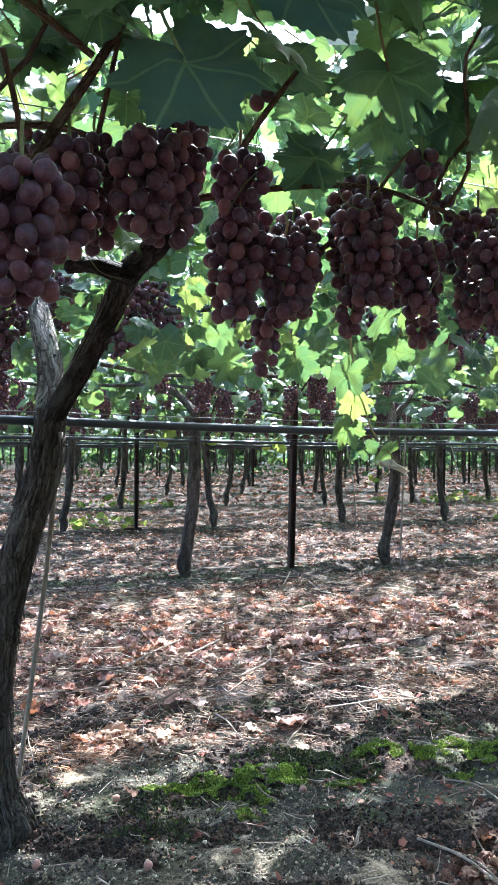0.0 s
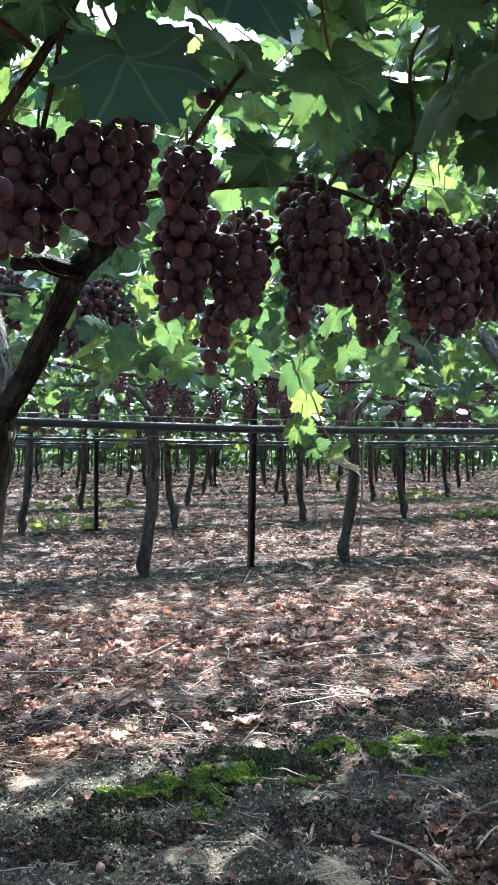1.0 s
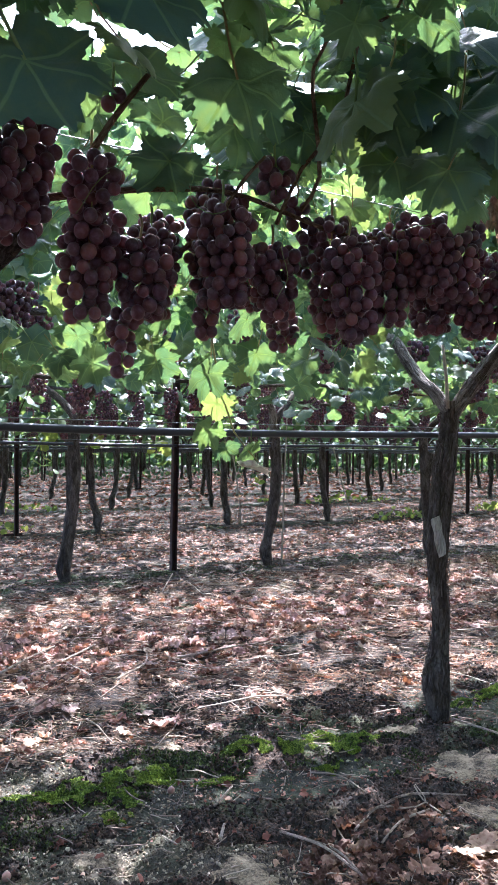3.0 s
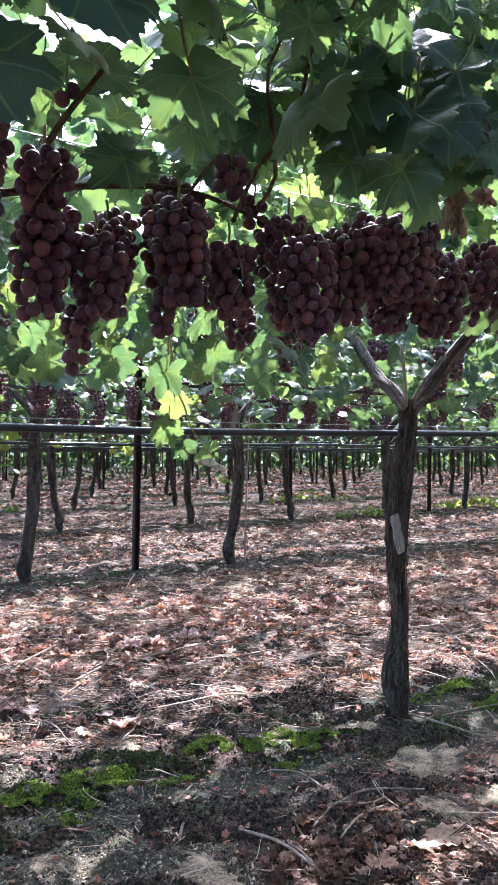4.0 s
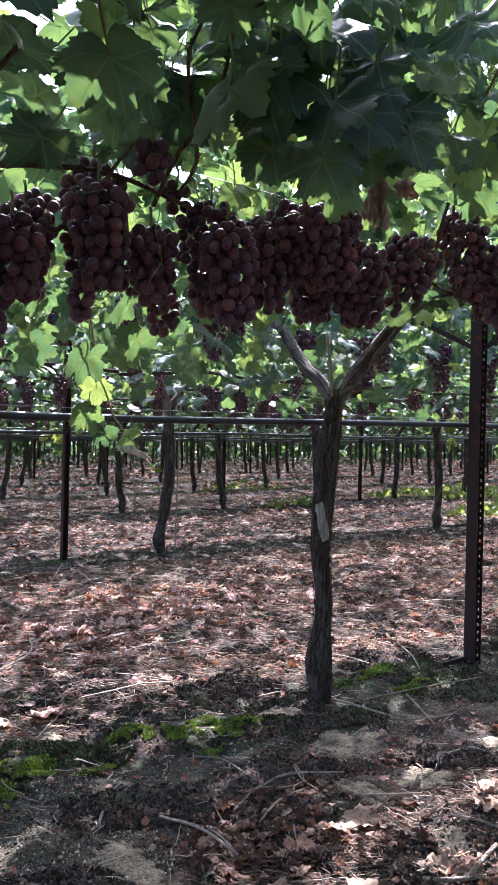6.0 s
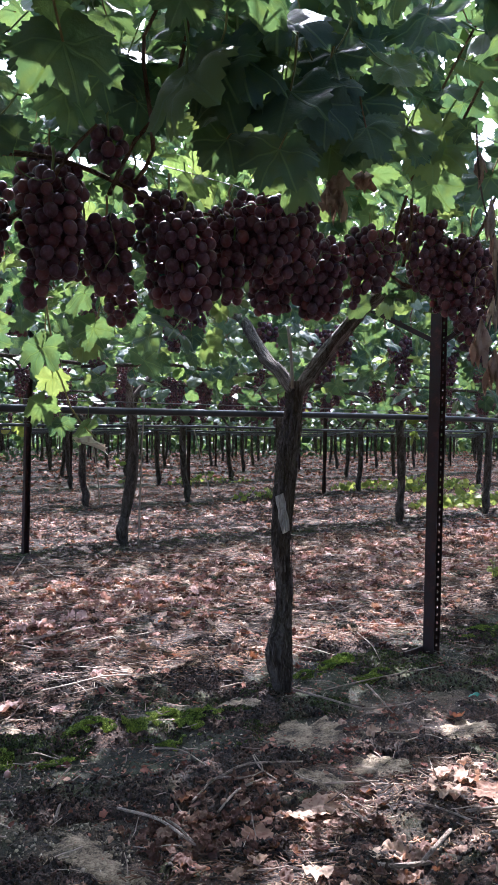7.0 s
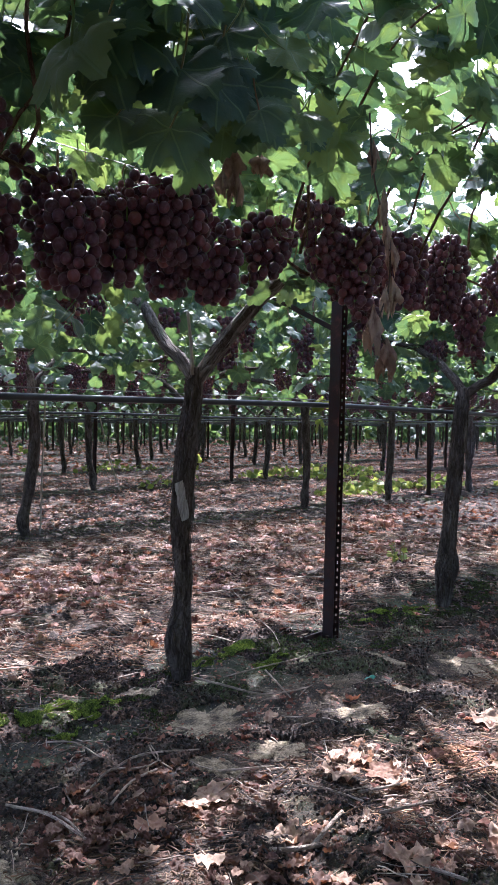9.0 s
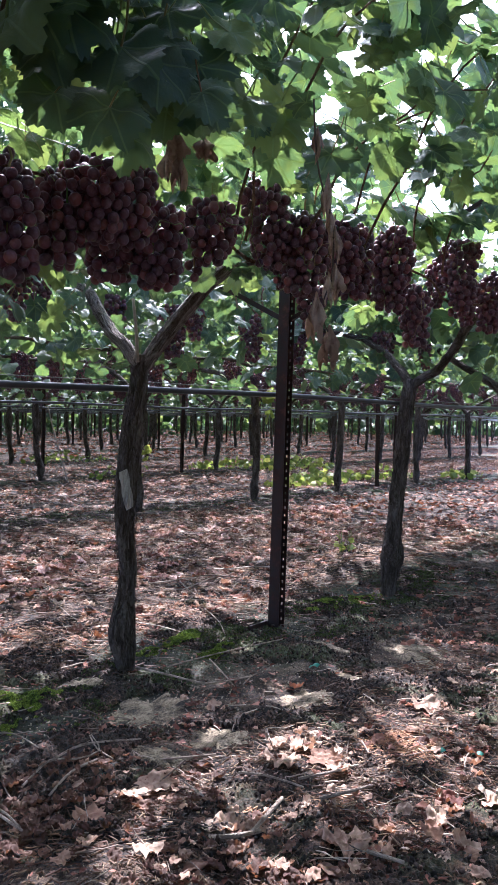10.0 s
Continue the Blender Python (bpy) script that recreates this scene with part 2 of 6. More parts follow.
def ground_material():
    m = Nodes("vineyard_soil")
    pos = m.node("NewGeometry").outputs["Position"]
    s = m.node("SeparateXYZ", {0: pos})
    row = m.math("PINGPONG", s.outputs[1], 1.65)
    wob = m.noise(pos, 1.6, 4.0)
    fine = m.math("ADD", m.math("MULTIPLY", m.noise(pos, 70.0, 6.0, 0.8), 0.55), m.math("MULTIPLY", m.noise(pos, 260.0, 3.0, 0.75), 0.45))
    mid = m.noise(pos, 9.0, 5.0, 0.6)
    wet = m.ramp(m.math("ADD", row, m.math("MULTIPLY", m.math("SUBTRACT", wob, 0.5), 0.9)), 0.22, 0.62, 1.0, 0.0)
    alley = m.colours(m.math("ADD", m.math("MULTIPLY", fine, 0.6), m.math("MULTIPLY", mid, 0.4)), [(0.44, (0.010, 0.006, 0.005)), (0.5, (0.045, 0.028, 0.02)), (0.57, (0.19, 0.125, 0.085))])
    band = m.colours(m.math("ADD", m.math("MULTIPLY", fine, 0.62), m.math("MULTIPLY", mid, 0.38)), [(0.42, (0.010, 0.008, 0.006)), (0.49, (0.045, 0.036, 0.025)), (0.54, (0.105, 0.084, 0.057)), (0.62, (0.3, 0.25, 0.175))])
    algae = m.ramp(m.noise(pos, 3.2, 5.0), 0.5, 0.64, 0.0, 0.5)
    band = m.mix(algae, band, m.mix(fine, (0.03, 0.045, 0.012), (0.2, 0.2, 0.06)))
    col = m.mix(wet, alley, band)
    damp = m.colours(m.math("ADD", m.math("MULTIPLY", fine, 0.6), m.math("MULTIPLY", mid, 0.4)), [(0.42, (0.006, 0.006, 0.004)), (0.5, (0.02, 0.019, 0.012)), (0.57, (0.06, 0.056, 0.034)), (0.66, (0.15, 0.13, 0.085))])
    damp = m.mix(m.ramp(m.noise(pos, 5.0, 4.0), 0.46, 0.62, 0.0, 0.6), damp, m.mix(fine, (0.012, 0.02, 0.005), (0.075, 0.095, 0.02)))
    strip = m.ramp(m.math("ADD", row, m.math("MULTIPLY", m.math("SUBTRACT", wob, 0.5), 0.4)), 0.2, 0.36, 0.92, 0.0)
    strip = m.math("MULTIPLY", strip, m.ramp(s.outputs[0], -1.3, -0.95, 0.3, 1.0))
    col = m.mix(strip, col, damp)
    h = m.math("ADD", m.math("MULTIPLY", fine, 0.5), mid)
    return m.set(Base_Color=col, Roughness=0.95, Normal=m.bump(h, 1.0, 0.03))


soil_mat = ground_material()


def crust_material():
    m = Nodes("dry_soil_crust")
    pos = m.node("NewGeometry").outputs["Position"]
    fine, mid = m.noise(pos, 160.0, 6.0, 0.75), m.noise(pos, 22.0, 5.0, 0.65)
    f = m.math("ADD", m.math("MULTIPLY", fine, 0.5), m.math("MULTIPLY", mid, 0.5))
    col = m.colours(f, [(0.42, (0.04, 0.03, 0.02)), (0.49, (0.19, 0.145, 0.092)), (0.58, (0.38, 0.305, 0.205))])
    return m.set(Base_Color=col, Roughness=0.95, Normal=m.bump(f, 1.0, 0.012))


crust_mat = crust_material()


def moss_material(name, stops):
    m = Nodes(name)
    pos = m.node("NewGeometry").outputs["Position"]
    col = m.colours(m.math("ADD", m.math("MULTIPLY", m.chance(), 0.4), m.math("MULTIPLY", m.noise(pos, 22.0), 0.6)), stops)
    return m.set(Base_Color=col, Roughness=0.9)


moss_mat = moss_material("moss", [(0.25, (0.02, 0.036, 0.006)), (0.45, (0.095, 0.145, 0.013)), (0.65, (0.33, 0.4, 0.045))])
dark_moss_mat = moss_material("dark_moss", [(0.25, (0.008, 0.012, 0.004)), (0.45, (0.03, 0.045, 0.009)), (0.65, (0.1, 0.13, 0.022))])


def steel_material():
    m = Nodes("rusty_steel")
    pos = m.node("TexCoord").outputs["Object"]
    n = m.noise(pos, 18.0, 6.0, 0.65)
    col = m.colours(n, [(0.35, (0.015, 0.008, 0.007)), (0.55, (0.038, 0.015, 0.012)), (0.72, (0.11, 0.042, 0.03))])
    return m.set(Base_Color=col, Roughness=m.ramp(n, 0.3, 0.7, 0.55, 0.85), Metallic=0.08, Normal=m.bump(m.noise(pos, 160.0), 0.35, 0.003))


steel_mat = steel_material()


def plain(name, col, rough, metal=0.0, vary=0.15, scale=40.0, bump=0.15):
    m = Nodes(name)
    pos = m.node("NewGeometry").outputs["Position"]
    n = m.noise(pos, scale, 4.0)
    dark = tuple(c * (1 - vary) for c in col)
    lite = tuple(min(1, c * (1 + vary) + 0.02 * vary) for c in col)
    return m.set(Base_Color=m.mix(n, dark, lite), Roughness=rough, Metallic=metal, Normal=m.bump(n, bump, 0.003))


pipe_mat = plain("black_polythene", (0.034, 0.038, 0.047), 0.3, 0.0, 0.5, 25.0)
wire_mat = plain("dull_wire", (0.22, 0.22, 0.22), 0.45, 0.8)
bamboo_mat = plain("grey_bamboo", (0.3, 0.25, 0.2), 0.7, 0.0, 0.5, 60.0, 0.4)
tape_mat = plain("green_tape", (0.006, 0.17, 0.11), 0.45)


# ---- mesh tools ----

ROW, VINE = 3.3, 1.65


def mesh_from(name, verts, faces, mats, uv=None, smooth=True, slots=None):
    me = bpy.data.meshes.new(name)
    me.from_pydata([tuple(v) for v in verts], [], [tuple(f) for f in faces])
    for mt in mats:
        me.materials.append(mt)
    if smooth:
        me.polygons.foreach_set("use_smooth", np.ones(len(me.polygons), dtype=bool))
    if slots is not None:
        me.polygons.foreach_set("material_index", np.asarray(slots, dtype=np.int32))
    if uv is not None:
        loops = np.empty(len(me.loops), dtype=np.int32)
        me.loops.foreach_get("vertex_index", loops)
        layer = me.uv_layers.new(name="UVMap")
        layer.data.foreach_set("uv", np.asarray(uv, dtype=np.float32)[loops].ravel())
    me.update()
    return me


def piece(name, me, parent, m=None, label=""):
    """One mesh object under a thing or a part."""
    ob = new(name, me)
    ob.parent = parent
    if m is not None:
        ob.matrix_basis = m
    if label:
        ob["label"] = label
    return ob


def part(name, bm, material, parent, label=""):
    me = bpy.data.meshes.new(name)
    bm.to_mesh(me)
    bm.free()
    me.materials.append(material)
    return piece(name, me, parent, None, label)


def join_copies(name, kinds, mats4, which, material, extra=()):
    """Many small copies of a few template shapes in one mesh. kinds: (verts, faces, uv); mats4: n x 4 x 4."""
    V, F, U, S, base = [], [], [], [], 0
    for k, (v, f, uv, sl) in enumerate(kinds):
        sel = mats4[which == k]
        if not len(sel):
            continue
        vh = np.c_[v, np.ones(len(v))]
        w = np.einsum("nij,vj->nvi", sel, vh)[:, :, :3].reshape(-1, 3)
        V.append(w)
        U.append(np.tile(uv, (len(sel), 1)))
        for i in range(len(sel)):
            off = base + i * len(v)
            F.extend([tuple(q + off for q in face) for face in f])
            S.extend(sl)
        base += len(w)
    return mesh_from(name, np.concatenate(V).tolist(), F, [material, *extra], np.concatenate(U), True, S if extra else None)


def catmull(points, step):
    """Points of a smooth line through the given points, with their values interpolated."""
    p = np.asarray(points, float)
    p = np.vstack([2 * p[0] - p[1], p, 2 * p[-1] - p[-2]])
    out = []
    for i in range(1, len(p) - 2):
        n = max(2, int(np.linalg.norm(p[i + 1, :3] - p[i, :3]) / step))
        for t in np.arange(n) / n:
            a, b, c, d = p[i - 1:i + 3]
            out.append(0.5 * (2 * b + (c - a) * t + (2 * a - 5 * b + 4 * c - d) * t * t + (3 * b - a - 3 * c + d) * t ** 3))
    out.append(p[-2])
    return np.array(out)


def tube(points, sides=8, step=0.03, rough=0.0, ridges=0, seed=0, close=True):
    """A tube along x, y, z, radius points, with ridged or lumpy skin."""
    line = catmull(points, step)
    V, F, G, along = [], [], [], 0.0
    n = len(line)
    ref = Vector((1, 0, 0))
    for i in range(n):
        along += float(np.linalg.norm(line[i, :3] - line[i - 1, :3])) if i else 0.0
        d = Vector(line[min(i + 1, n - 1), :3] - line[max(i - 1, 0), :3]).normalized()
        if abs(d.dot(ref)) > 0.9:
            ref = Vector((0, 1, 0)) if abs(d.y) < 0.9 else Vector((0, 0, 1))
        a = (ref - d * d.dot(ref)).normalized()
        b = d.cross(a)
        ref = a
        for k in range(sides):
            th = 2 * math.pi * k / sides
            r = line[i, 3]
            if rough:
                q = Vector((math.cos(th) * 2.2 + seed, math.sin(th) * 2.2, i * step * 6))
                r *= 1 + rough * noise.noise(q) + rough * 0.6 * noise.noise(Vector((math.cos(th) * 6 + seed, math.sin(th) * 6, i * step * 3)))
                if ridges:
                    q = Vector((math.cos(th) * ridges * 0.8 + seed, math.sin(th) * ridges * 0.8, i * step * 4.5))
                    r *= 1 + 0.13 * (0.5 - abs(noise.noise(q)) * 2) + 0.05 * noise.noise(q * 2.3)
            V.append(Vector(line[i, :3]) + (a * math.cos(th) + b * math.sin(th)) * r)
            G.append((math.cos(th) * line[i, 3] + seed, math.sin(th) * line[i, 3], along))
    for i in range(n - 1):
        for k in range(sides):
            k2 = (k + 1) % sides
            F.append((i * sides + k, i * sides + k2, (i + 1) * sides + k2, (i + 1) * sides + k))
    if close:
        F.append(tuple(range(sides))[::-1])
        F.append(tuple((n - 1) * sides + k for k in range(sides)))
    return V, F, G


def tube_mesh(name, points, material, **kw):
    v, f, g = tube(points, **kw)
    me = mesh_from(name, v, f, [material])
    grain = me.attributes.new("grain", "FLOAT_VECTOR", "POINT")
    grain.data.foreach_set("vector", np.asarray(g, dtype=np.float32).ravel())
    return me


def box_into(bm, x0, y0, z0, x1, y1, z1):
    r = bmesh.ops.create_cube(bm, size=1.0)
    bmesh.ops.transform(bm, matrix=Matrix.Translation(((x0 + x1) / 2, (y0 + y1) / 2, (z0 + z1) / 2)) @ Matrix.Diagonal((x1 - x0, y1 - y0, z1 - z0, 1)), verts=r["verts"])


# ---- leaf shapes ----
def leaf_shape(rim, rings, seed, curl=0.18, fold=0.12, petiole=True, teeth=0.05, crumple=0.0, deep=1.0, wave=0.035):
    """A five-lobed vine leaf of unit width in the xy plane, foot at the origin, tip along +y."""
    r = random.Random(seed)
    wide = [(0, 0.60), (50, 0.56), (100, 0.51), (150, 0.44), (180, 0.38)]
    wide = [(a, h * r.uniform(0.94, 1.06)) for a, h in wide]
    cut = [(26 + r.uniform(-3, 3), r.uniform(0.07, 0.24), 10), (78 + r.uniform(-4, 4), r.uniform(0.04, 0.2), 11), (126, r.uniform(0.02, 0.08), 10)]
    ph = [r.uniform(0, 6.28) for _ in range(6)]

    def radius(th):
        """A broad blade with shallow lobes and a deep notch at the stalk."""
        deg = abs(math.degrees(th))
        best = float(np.interp(deg, [a for a, _ in wide], [h for _, h in wide]))
        for a, h, w in cut:
            best *= 1 - h * deep * math.exp(-((deg - a) / w) ** 2)
        for a in (0, 50, 101):
            best *= 1 + 0.07 * math.exp(-((deg - a) / 7.0) ** 2)
        return best * (0.3 + 0.7 * min(1, abs(180 - deg) / 16.0))

    def height(x, y):
        d = math.hypot(x, y)
        z = -curl * d * d * 1.4 + fold * abs(x) + wave * math.sin(9 * x + ph[0]) * math.sin(8 * y + ph[1])
        a = math.atan2(x, y)
        z += 0.05 * d * math.sin(5 * a + ph[2])
        if crumple:
            z += crumple * noise.noise(Vector((x * 4 + seed, y * 4, seed * 1.7))) + crumple * 0.5 * noise.noise(Vector((x * 9 + seed, y * 9, 3.1)))
        return z

    V, U = [(0, 0, 0)], [(0, 0)]
    for j in range(1, rings + 1):
        f = j / rings
        for k in range(rim):
            th = -math.pi + 2 * math.pi * (k + 0.5) / rim
            rr = radius(th) * f
            if j == rings and teeth:
                rr *= 1 + (teeth if k % 2 else -teeth) * (0.6 + 0.8 * r.random())
            x, y = rr * math.sin(th), rr * math.cos(th)
            cx = x * (1 - crumple * 0.8)
            V.append((cx, y, height(x, y)))
            U.append((x, y))
    F = [(0, 1 + (k + 1) % rim, 1 + k) for k in range(rim)]
    for j in range(rings - 1):
        a, b = 1 + j * rim, 1 + (j + 1) * rim
        F += [(a + k, a + (k + 1) % rim, b + (k + 1) % rim, b + k) for k in range(rim)]
    F = [f[::-1] for f in F]
    S = [0] * len(F)
    if petiole:
        n = len(V)
        t = 0.016
        for s, (y, z) in enumerate([(0.0, 0.0), (-0.3, 0.1), (-0.62, 0.32)]):
            for k in range(3):
                V.append((t * math.cos(k * 2.1), y + t * math.sin(k * 2.1) * 0.5, z + t * math.sin(k * 2.1)))
                U.append((0.9, 0.9))
        for s in range(2):
            for k in range(3):
                F.append((n + s * 3 + k, n + s * 3 + (k + 1) % 3, n + s * 3 + 3 + (k + 1) % 3, n + s * 3 + 3 + k))
                S.append(1)
    return np.array(V, float), F, np.array(U, float), S


near_shapes = [leaf_shape(64, 4, 11 + i, deep=(1.9, 1.0, 1.4)[i % 3], wave=0.06, teeth=0.05, curl=0.1 + 0.07 * (i % 4), fold=0.02 + 0.06 * (i % 3)) for i in range(7)]
near_leaves = [mesh_from("leaf", v, f, [leaf_mat, stalk_mat], u, True, s) for v, f, u, s in near_shapes]
mid_shapes = [leaf_shape(14, 2, 31 + i, curl=0.25, fold=0.14, petiole=i < 2, teeth=0.05) for i in range(4)]
far_shapes = [leaf_shape(11, 1, 51 + i, curl=0.25, fold=0.14, petiole=False, teeth=0.0) for i in range(3)]


def leaf_pose(p, size, r, outward=0.0, tilt=35.0):
    """A leaf hung at p: the blade roughly level, tip down and outward, with scatter."""
    yaw = r.uniform(0, 360)
    if outward:
        yaw = (0 if outward > 0 else 180) + r.gauss(0, 65)
    m = pose(p[0], p[1], p[2], 0, 0, yaw) @ pose(0, 0, 0, r.gauss(-38, tilt * 0.75), r.gauss(0, tilt * 0.7), 0)
    return m @ Matrix.Diagonal((size, size, size * r.uniform(0.7, 1.3), 1))


def canopy_spot(r, side, x0, x1, high=0.55, reach=1.3):
    """A place in the leaf layer that leans out from the row on one side."""
    u = 0.03 + reach * r.random()
    if u < 0.5 and r.random() < 0.45:
        u = r.uniform(0.5, reach)
    x = r.uniform(x0, x1)
    z = 1.40 + 0.2 * max(0, u - 0.35) + high * r.random() ** 1.2 + 0.07 * noise.noise(Vector((x * 1.7, u * 2 + side * 7, 5.0)))
    if r.random() < 0.2 and u < 0.85:
        z -= r.uniform(0.1, 0.36)
    return x, side * u, max(z, 1.08)


def crown(name, n, shapes, size, seed, x0=-VINE / 2, x1=VINE / 2, sides=(1, -1), keep=None, high=0.55, reach=1.52):
    r = random.Random(seed)
    out, which = [], []
    for i in range(n):
        sd = sides[i % len(sides)]
        p = canopy_spot(r, sd, x0, x1, high, reach)
        s = size * r.uniform(0.65, 1.2)
        if keep and not keep(p):
            continue
        out.append(np.array(leaf_pose(p, s, r, sd)))
        which.append(r.randrange(len(shapes)))
    return join_copies(name, shapes, np.array(out), np.array(which), leaf_mat, [stalk_mat])


def top_layer(n, seed, x0, x1):
    """Upper leaves over the alley, mostly out of view, added to shade those below."""
    r = random.Random(seed)
    out, which = [], []
    for _ in range(n):
        p = (r.uniform(x0, x1), -r.uniform(0.2, 1.35), r.uniform(1.78, 2.15))
        if in_sun_gap(p):
            continue
        out.append(np.array(leaf_pose(p, r.uniform(0.1, 0.17), r, -1)))
        which.append(r.randrange(len(mid_shapes)))
    return join_copies("foliage", mid_shapes, np.array(out), np.array(which), leaf_mat, [stalk_mat])


def curtain(root, n, seed, x0, x1, y0, y1, low, high, open_to=None):
    """Single leaves that hang under the cordons, thicker towards the top."""
    r = random.Random(seed)
    for _ in range(n):
        x, y, z = r.uniform(x0, x1), r.uniform(y0, y1), high - (high - low) * r.random() ** 1.5
        if open_to and open_to((x, y, z)):
            continue
        piece("leaf", near_leaves[r.randrange(len(near_leaves))], root, leaf_pose((x, y, z), r.uniform(0.055, 0.11), r, r.choice((1, -1)), 45.0))


def roof(n, shapes, size, seed, x0=-VINE / 2, x1=VINE / 2, sides=(1, -1), keep=None):
    """Topmost leaves added over a row to close the canopy and deepen its shade."""
    r = random.Random(seed)
    out, which = [], []
    for i in range(n):
        p = (r.uniform(x0, x1), sides[i % len(sides)] * r.uniform(0.0, 1.65), r.uniform(1.9, 2.3))
        if keep and not keep(p):
            continue
        out.append(np.array(leaf_pose(p, size * r.uniform(0.7, 1.2), r, 0, 28)))
        which.append(r.randrange(len(shapes)))
    return join_copies("foliage", shapes, np.array(out), np.array(which), leaf_mat, [stalk_mat])


# ---- grape bunches ----
def berry_mesh(seg, rings):
    bm = bmesh.new()
    bmesh.ops.create_uvsphere(bm, u_segments=seg, v_segments=rings, radius=1.0)
    for f in bm.faces:
        f.smooth = True
    me = bpy.data.meshes.new("berry")
    bm.to_mesh(me)
    bm.free()
    me.materials.append(berry_mat)
    return me


berry_near, berry_low = berry_mesh(14, 9), berry_mesh(6, 4)


def bunch_spots(length, width, seed, d=0.0245):
    """Where the berries of a hanging bunch sit: packed over a lumpy cone with shoulders and a ragged tail."""
    r = random.Random(seed)
    lean, blunt, full = (r.uniform(-0.1, 0.1), r.uniform(-0.1, 0.1)), r.uniform(0.25, 0.62), r.uniform(0.2, 0.4)
    spots = []

    def add(p):
        for q in spots:
            if (p[0] - q[0]) ** 2 + (p[1] - q[1]) ** 2 + (p[2] - q[2]) ** 2 < (0.93 * (p[3] + q[3])) ** 2:
                return
        spots.append(p)

    def cone(cx, cy, top, long, wide, tries):
        for i in range(tries):
            f, a = r.random(), r.uniform(0, 6.28)
            prof = min(1.0, 0.5 + 0.5 * f / 0.16) if f < full else 1 - blunt * ((f - full) / (1 - full)) ** 1.2
            lump = 1 + 0.5 * noise.noise(Vector((math.cos(a) * 1.3 + seed, math.sin(a) * 1.3, f * long * 22)))
            rr = max(0.0, (wide / 2 - d / 2) * prof * min(1.12, lump) - (0.8 * d if i > tries * 0.7 else 0.0))
            z = top - d / 2 - f * max(0.001, long - d)
            add((cx + rr * math.cos(a) + lean[0] * (top - z), cy + rr * math.sin(a) + lean[1] * (top - z), z, d / 2 * r.uniform(0.84, 1.1)))

    area = math.pi * width * length / (d * d)
    cone(0, 0, 0, length, width, int(area * 14))
    if width > 0.095:
        for _ in range(r.choice((1, 2))):
            a = r.uniform(0, 6.28)
            cone(math.cos(a) * width * 0.4, math.sin(a) * width * 0.4, -r.uniform(0, 0.03), length * r.uniform(0.3, 0.5), width * 0.5, int(area * 3))
    return spots


def stem_points(length, seed):
    r = random.Random(seed)
    return [(0, 0, 0.035, 0.0028), (r.uniform(-.006, .006), r.uniform(-.006, .006), 0.015, 0.0025), (0, 0, -0.02, 0.0025), (0, 0, -length * 0.85, 0.0012)]


def grape_bunch(x, y, top, bottom, width, seed, label):
    """A near bunch with every berry of its own."""
    length = top - bottom
    root = tagged(new("grape_bunch"), label, "grape bunch", "grape bunches on the vines")
    root.location = (x, y, top)
    piece("stem", tube_mesh("stem", stem_points(length, seed), stalk_mat, sides=5), root)
    r = random.Random(seed)
    for bx, by, bz, br in bunch_spots(length, width, seed):
        piece("berry", berry_near, root, pose(bx, by, bz, r.uniform(-30, 30), r.uniform(-30, 30), r.uniform(0, 360)) @ Matrix.Diagonal((br, br, br * r.uniform(1.0, 1.15), 1)))
    return root


def far_bunch(length, width, seed, d=0.0245):
    """A bunch seen from afar: its berries joined in one part."""
    root = tagged(new("grape_bunch"), "dark red grape bunch hanging under the canopy", "grape bunch", "grape bunches on the vines")
    piece("stem", tube_mesh("stem", stem_points(length, seed), stalk_mat, sides=4), root)
    v = np.array([tuple(q.co) for q in berry_low.vertices])
    f = [tuple(p.vertices) for p in berry_low.polygons]
    sp = bunch_spots(length, width, seed, d)
    ms = np.array([np.array(pose(a, b, c) @ Matrix.Diagonal((s, s, s, 1))) for a, b, c, s in sp])
    me = join_copies("fruit", [(v, f, np.zeros((len(v), 2)), [0] * len(f))], ms, np.zeros(len(ms), int), berry_mat)
    piece("fruit", me, root)["kind"] = "stuff"
    return root


# ---- the ground ----
def ground_height(x, y):
    near = 1.0 / (1.0 + 0.02 * (x * x + y * y))
    h = 0.030 * noise.noise(Vector((x * 0.9, y * 0.9, 0.3))) + near * 0.020 * noise.noise(Vector((x * 4.2, y * 4.2, 1.3))) + near * 0.009 * noise.noise(Vector((x * 13, y * 13, 2.3)))
    return h


def steps(lo, a, b, hi, fine, grow):
    mids = list(np.arange(a, b, fine))
    out, s, v = [], fine, b
    while v < hi:
        out.append(v)
        s *= grow
        v += s
    left, s, v = [], fine, a
    while v > lo:
        s *= grow
        v -= s
        left.append(v)
    return left[::-1] + mids + out + [hi]


def build_ground():
    xs, ys = steps(-400, -2.4, 3.2, 500, 0.032, 1.09), steps(-400, -1.6, 3.6, 500, 0.032, 1.09)
    V = [(x, y, ground_height(x, y)) for y in ys for x in xs]
    n = len(xs)
    F = [(j * n + i, j * n + i + 1, (j + 1) * n + i + 1, (j + 1) * n + i) for j in range(len(ys) - 1) for i in range(n - 1)]
    ob = new("ground", mesh_from("ground", V, F, [soil_mat]))
    return tagged(ob, "grey sandy soil with dark damp bands under the vine rows", "ground", kind="structure")


build_ground()


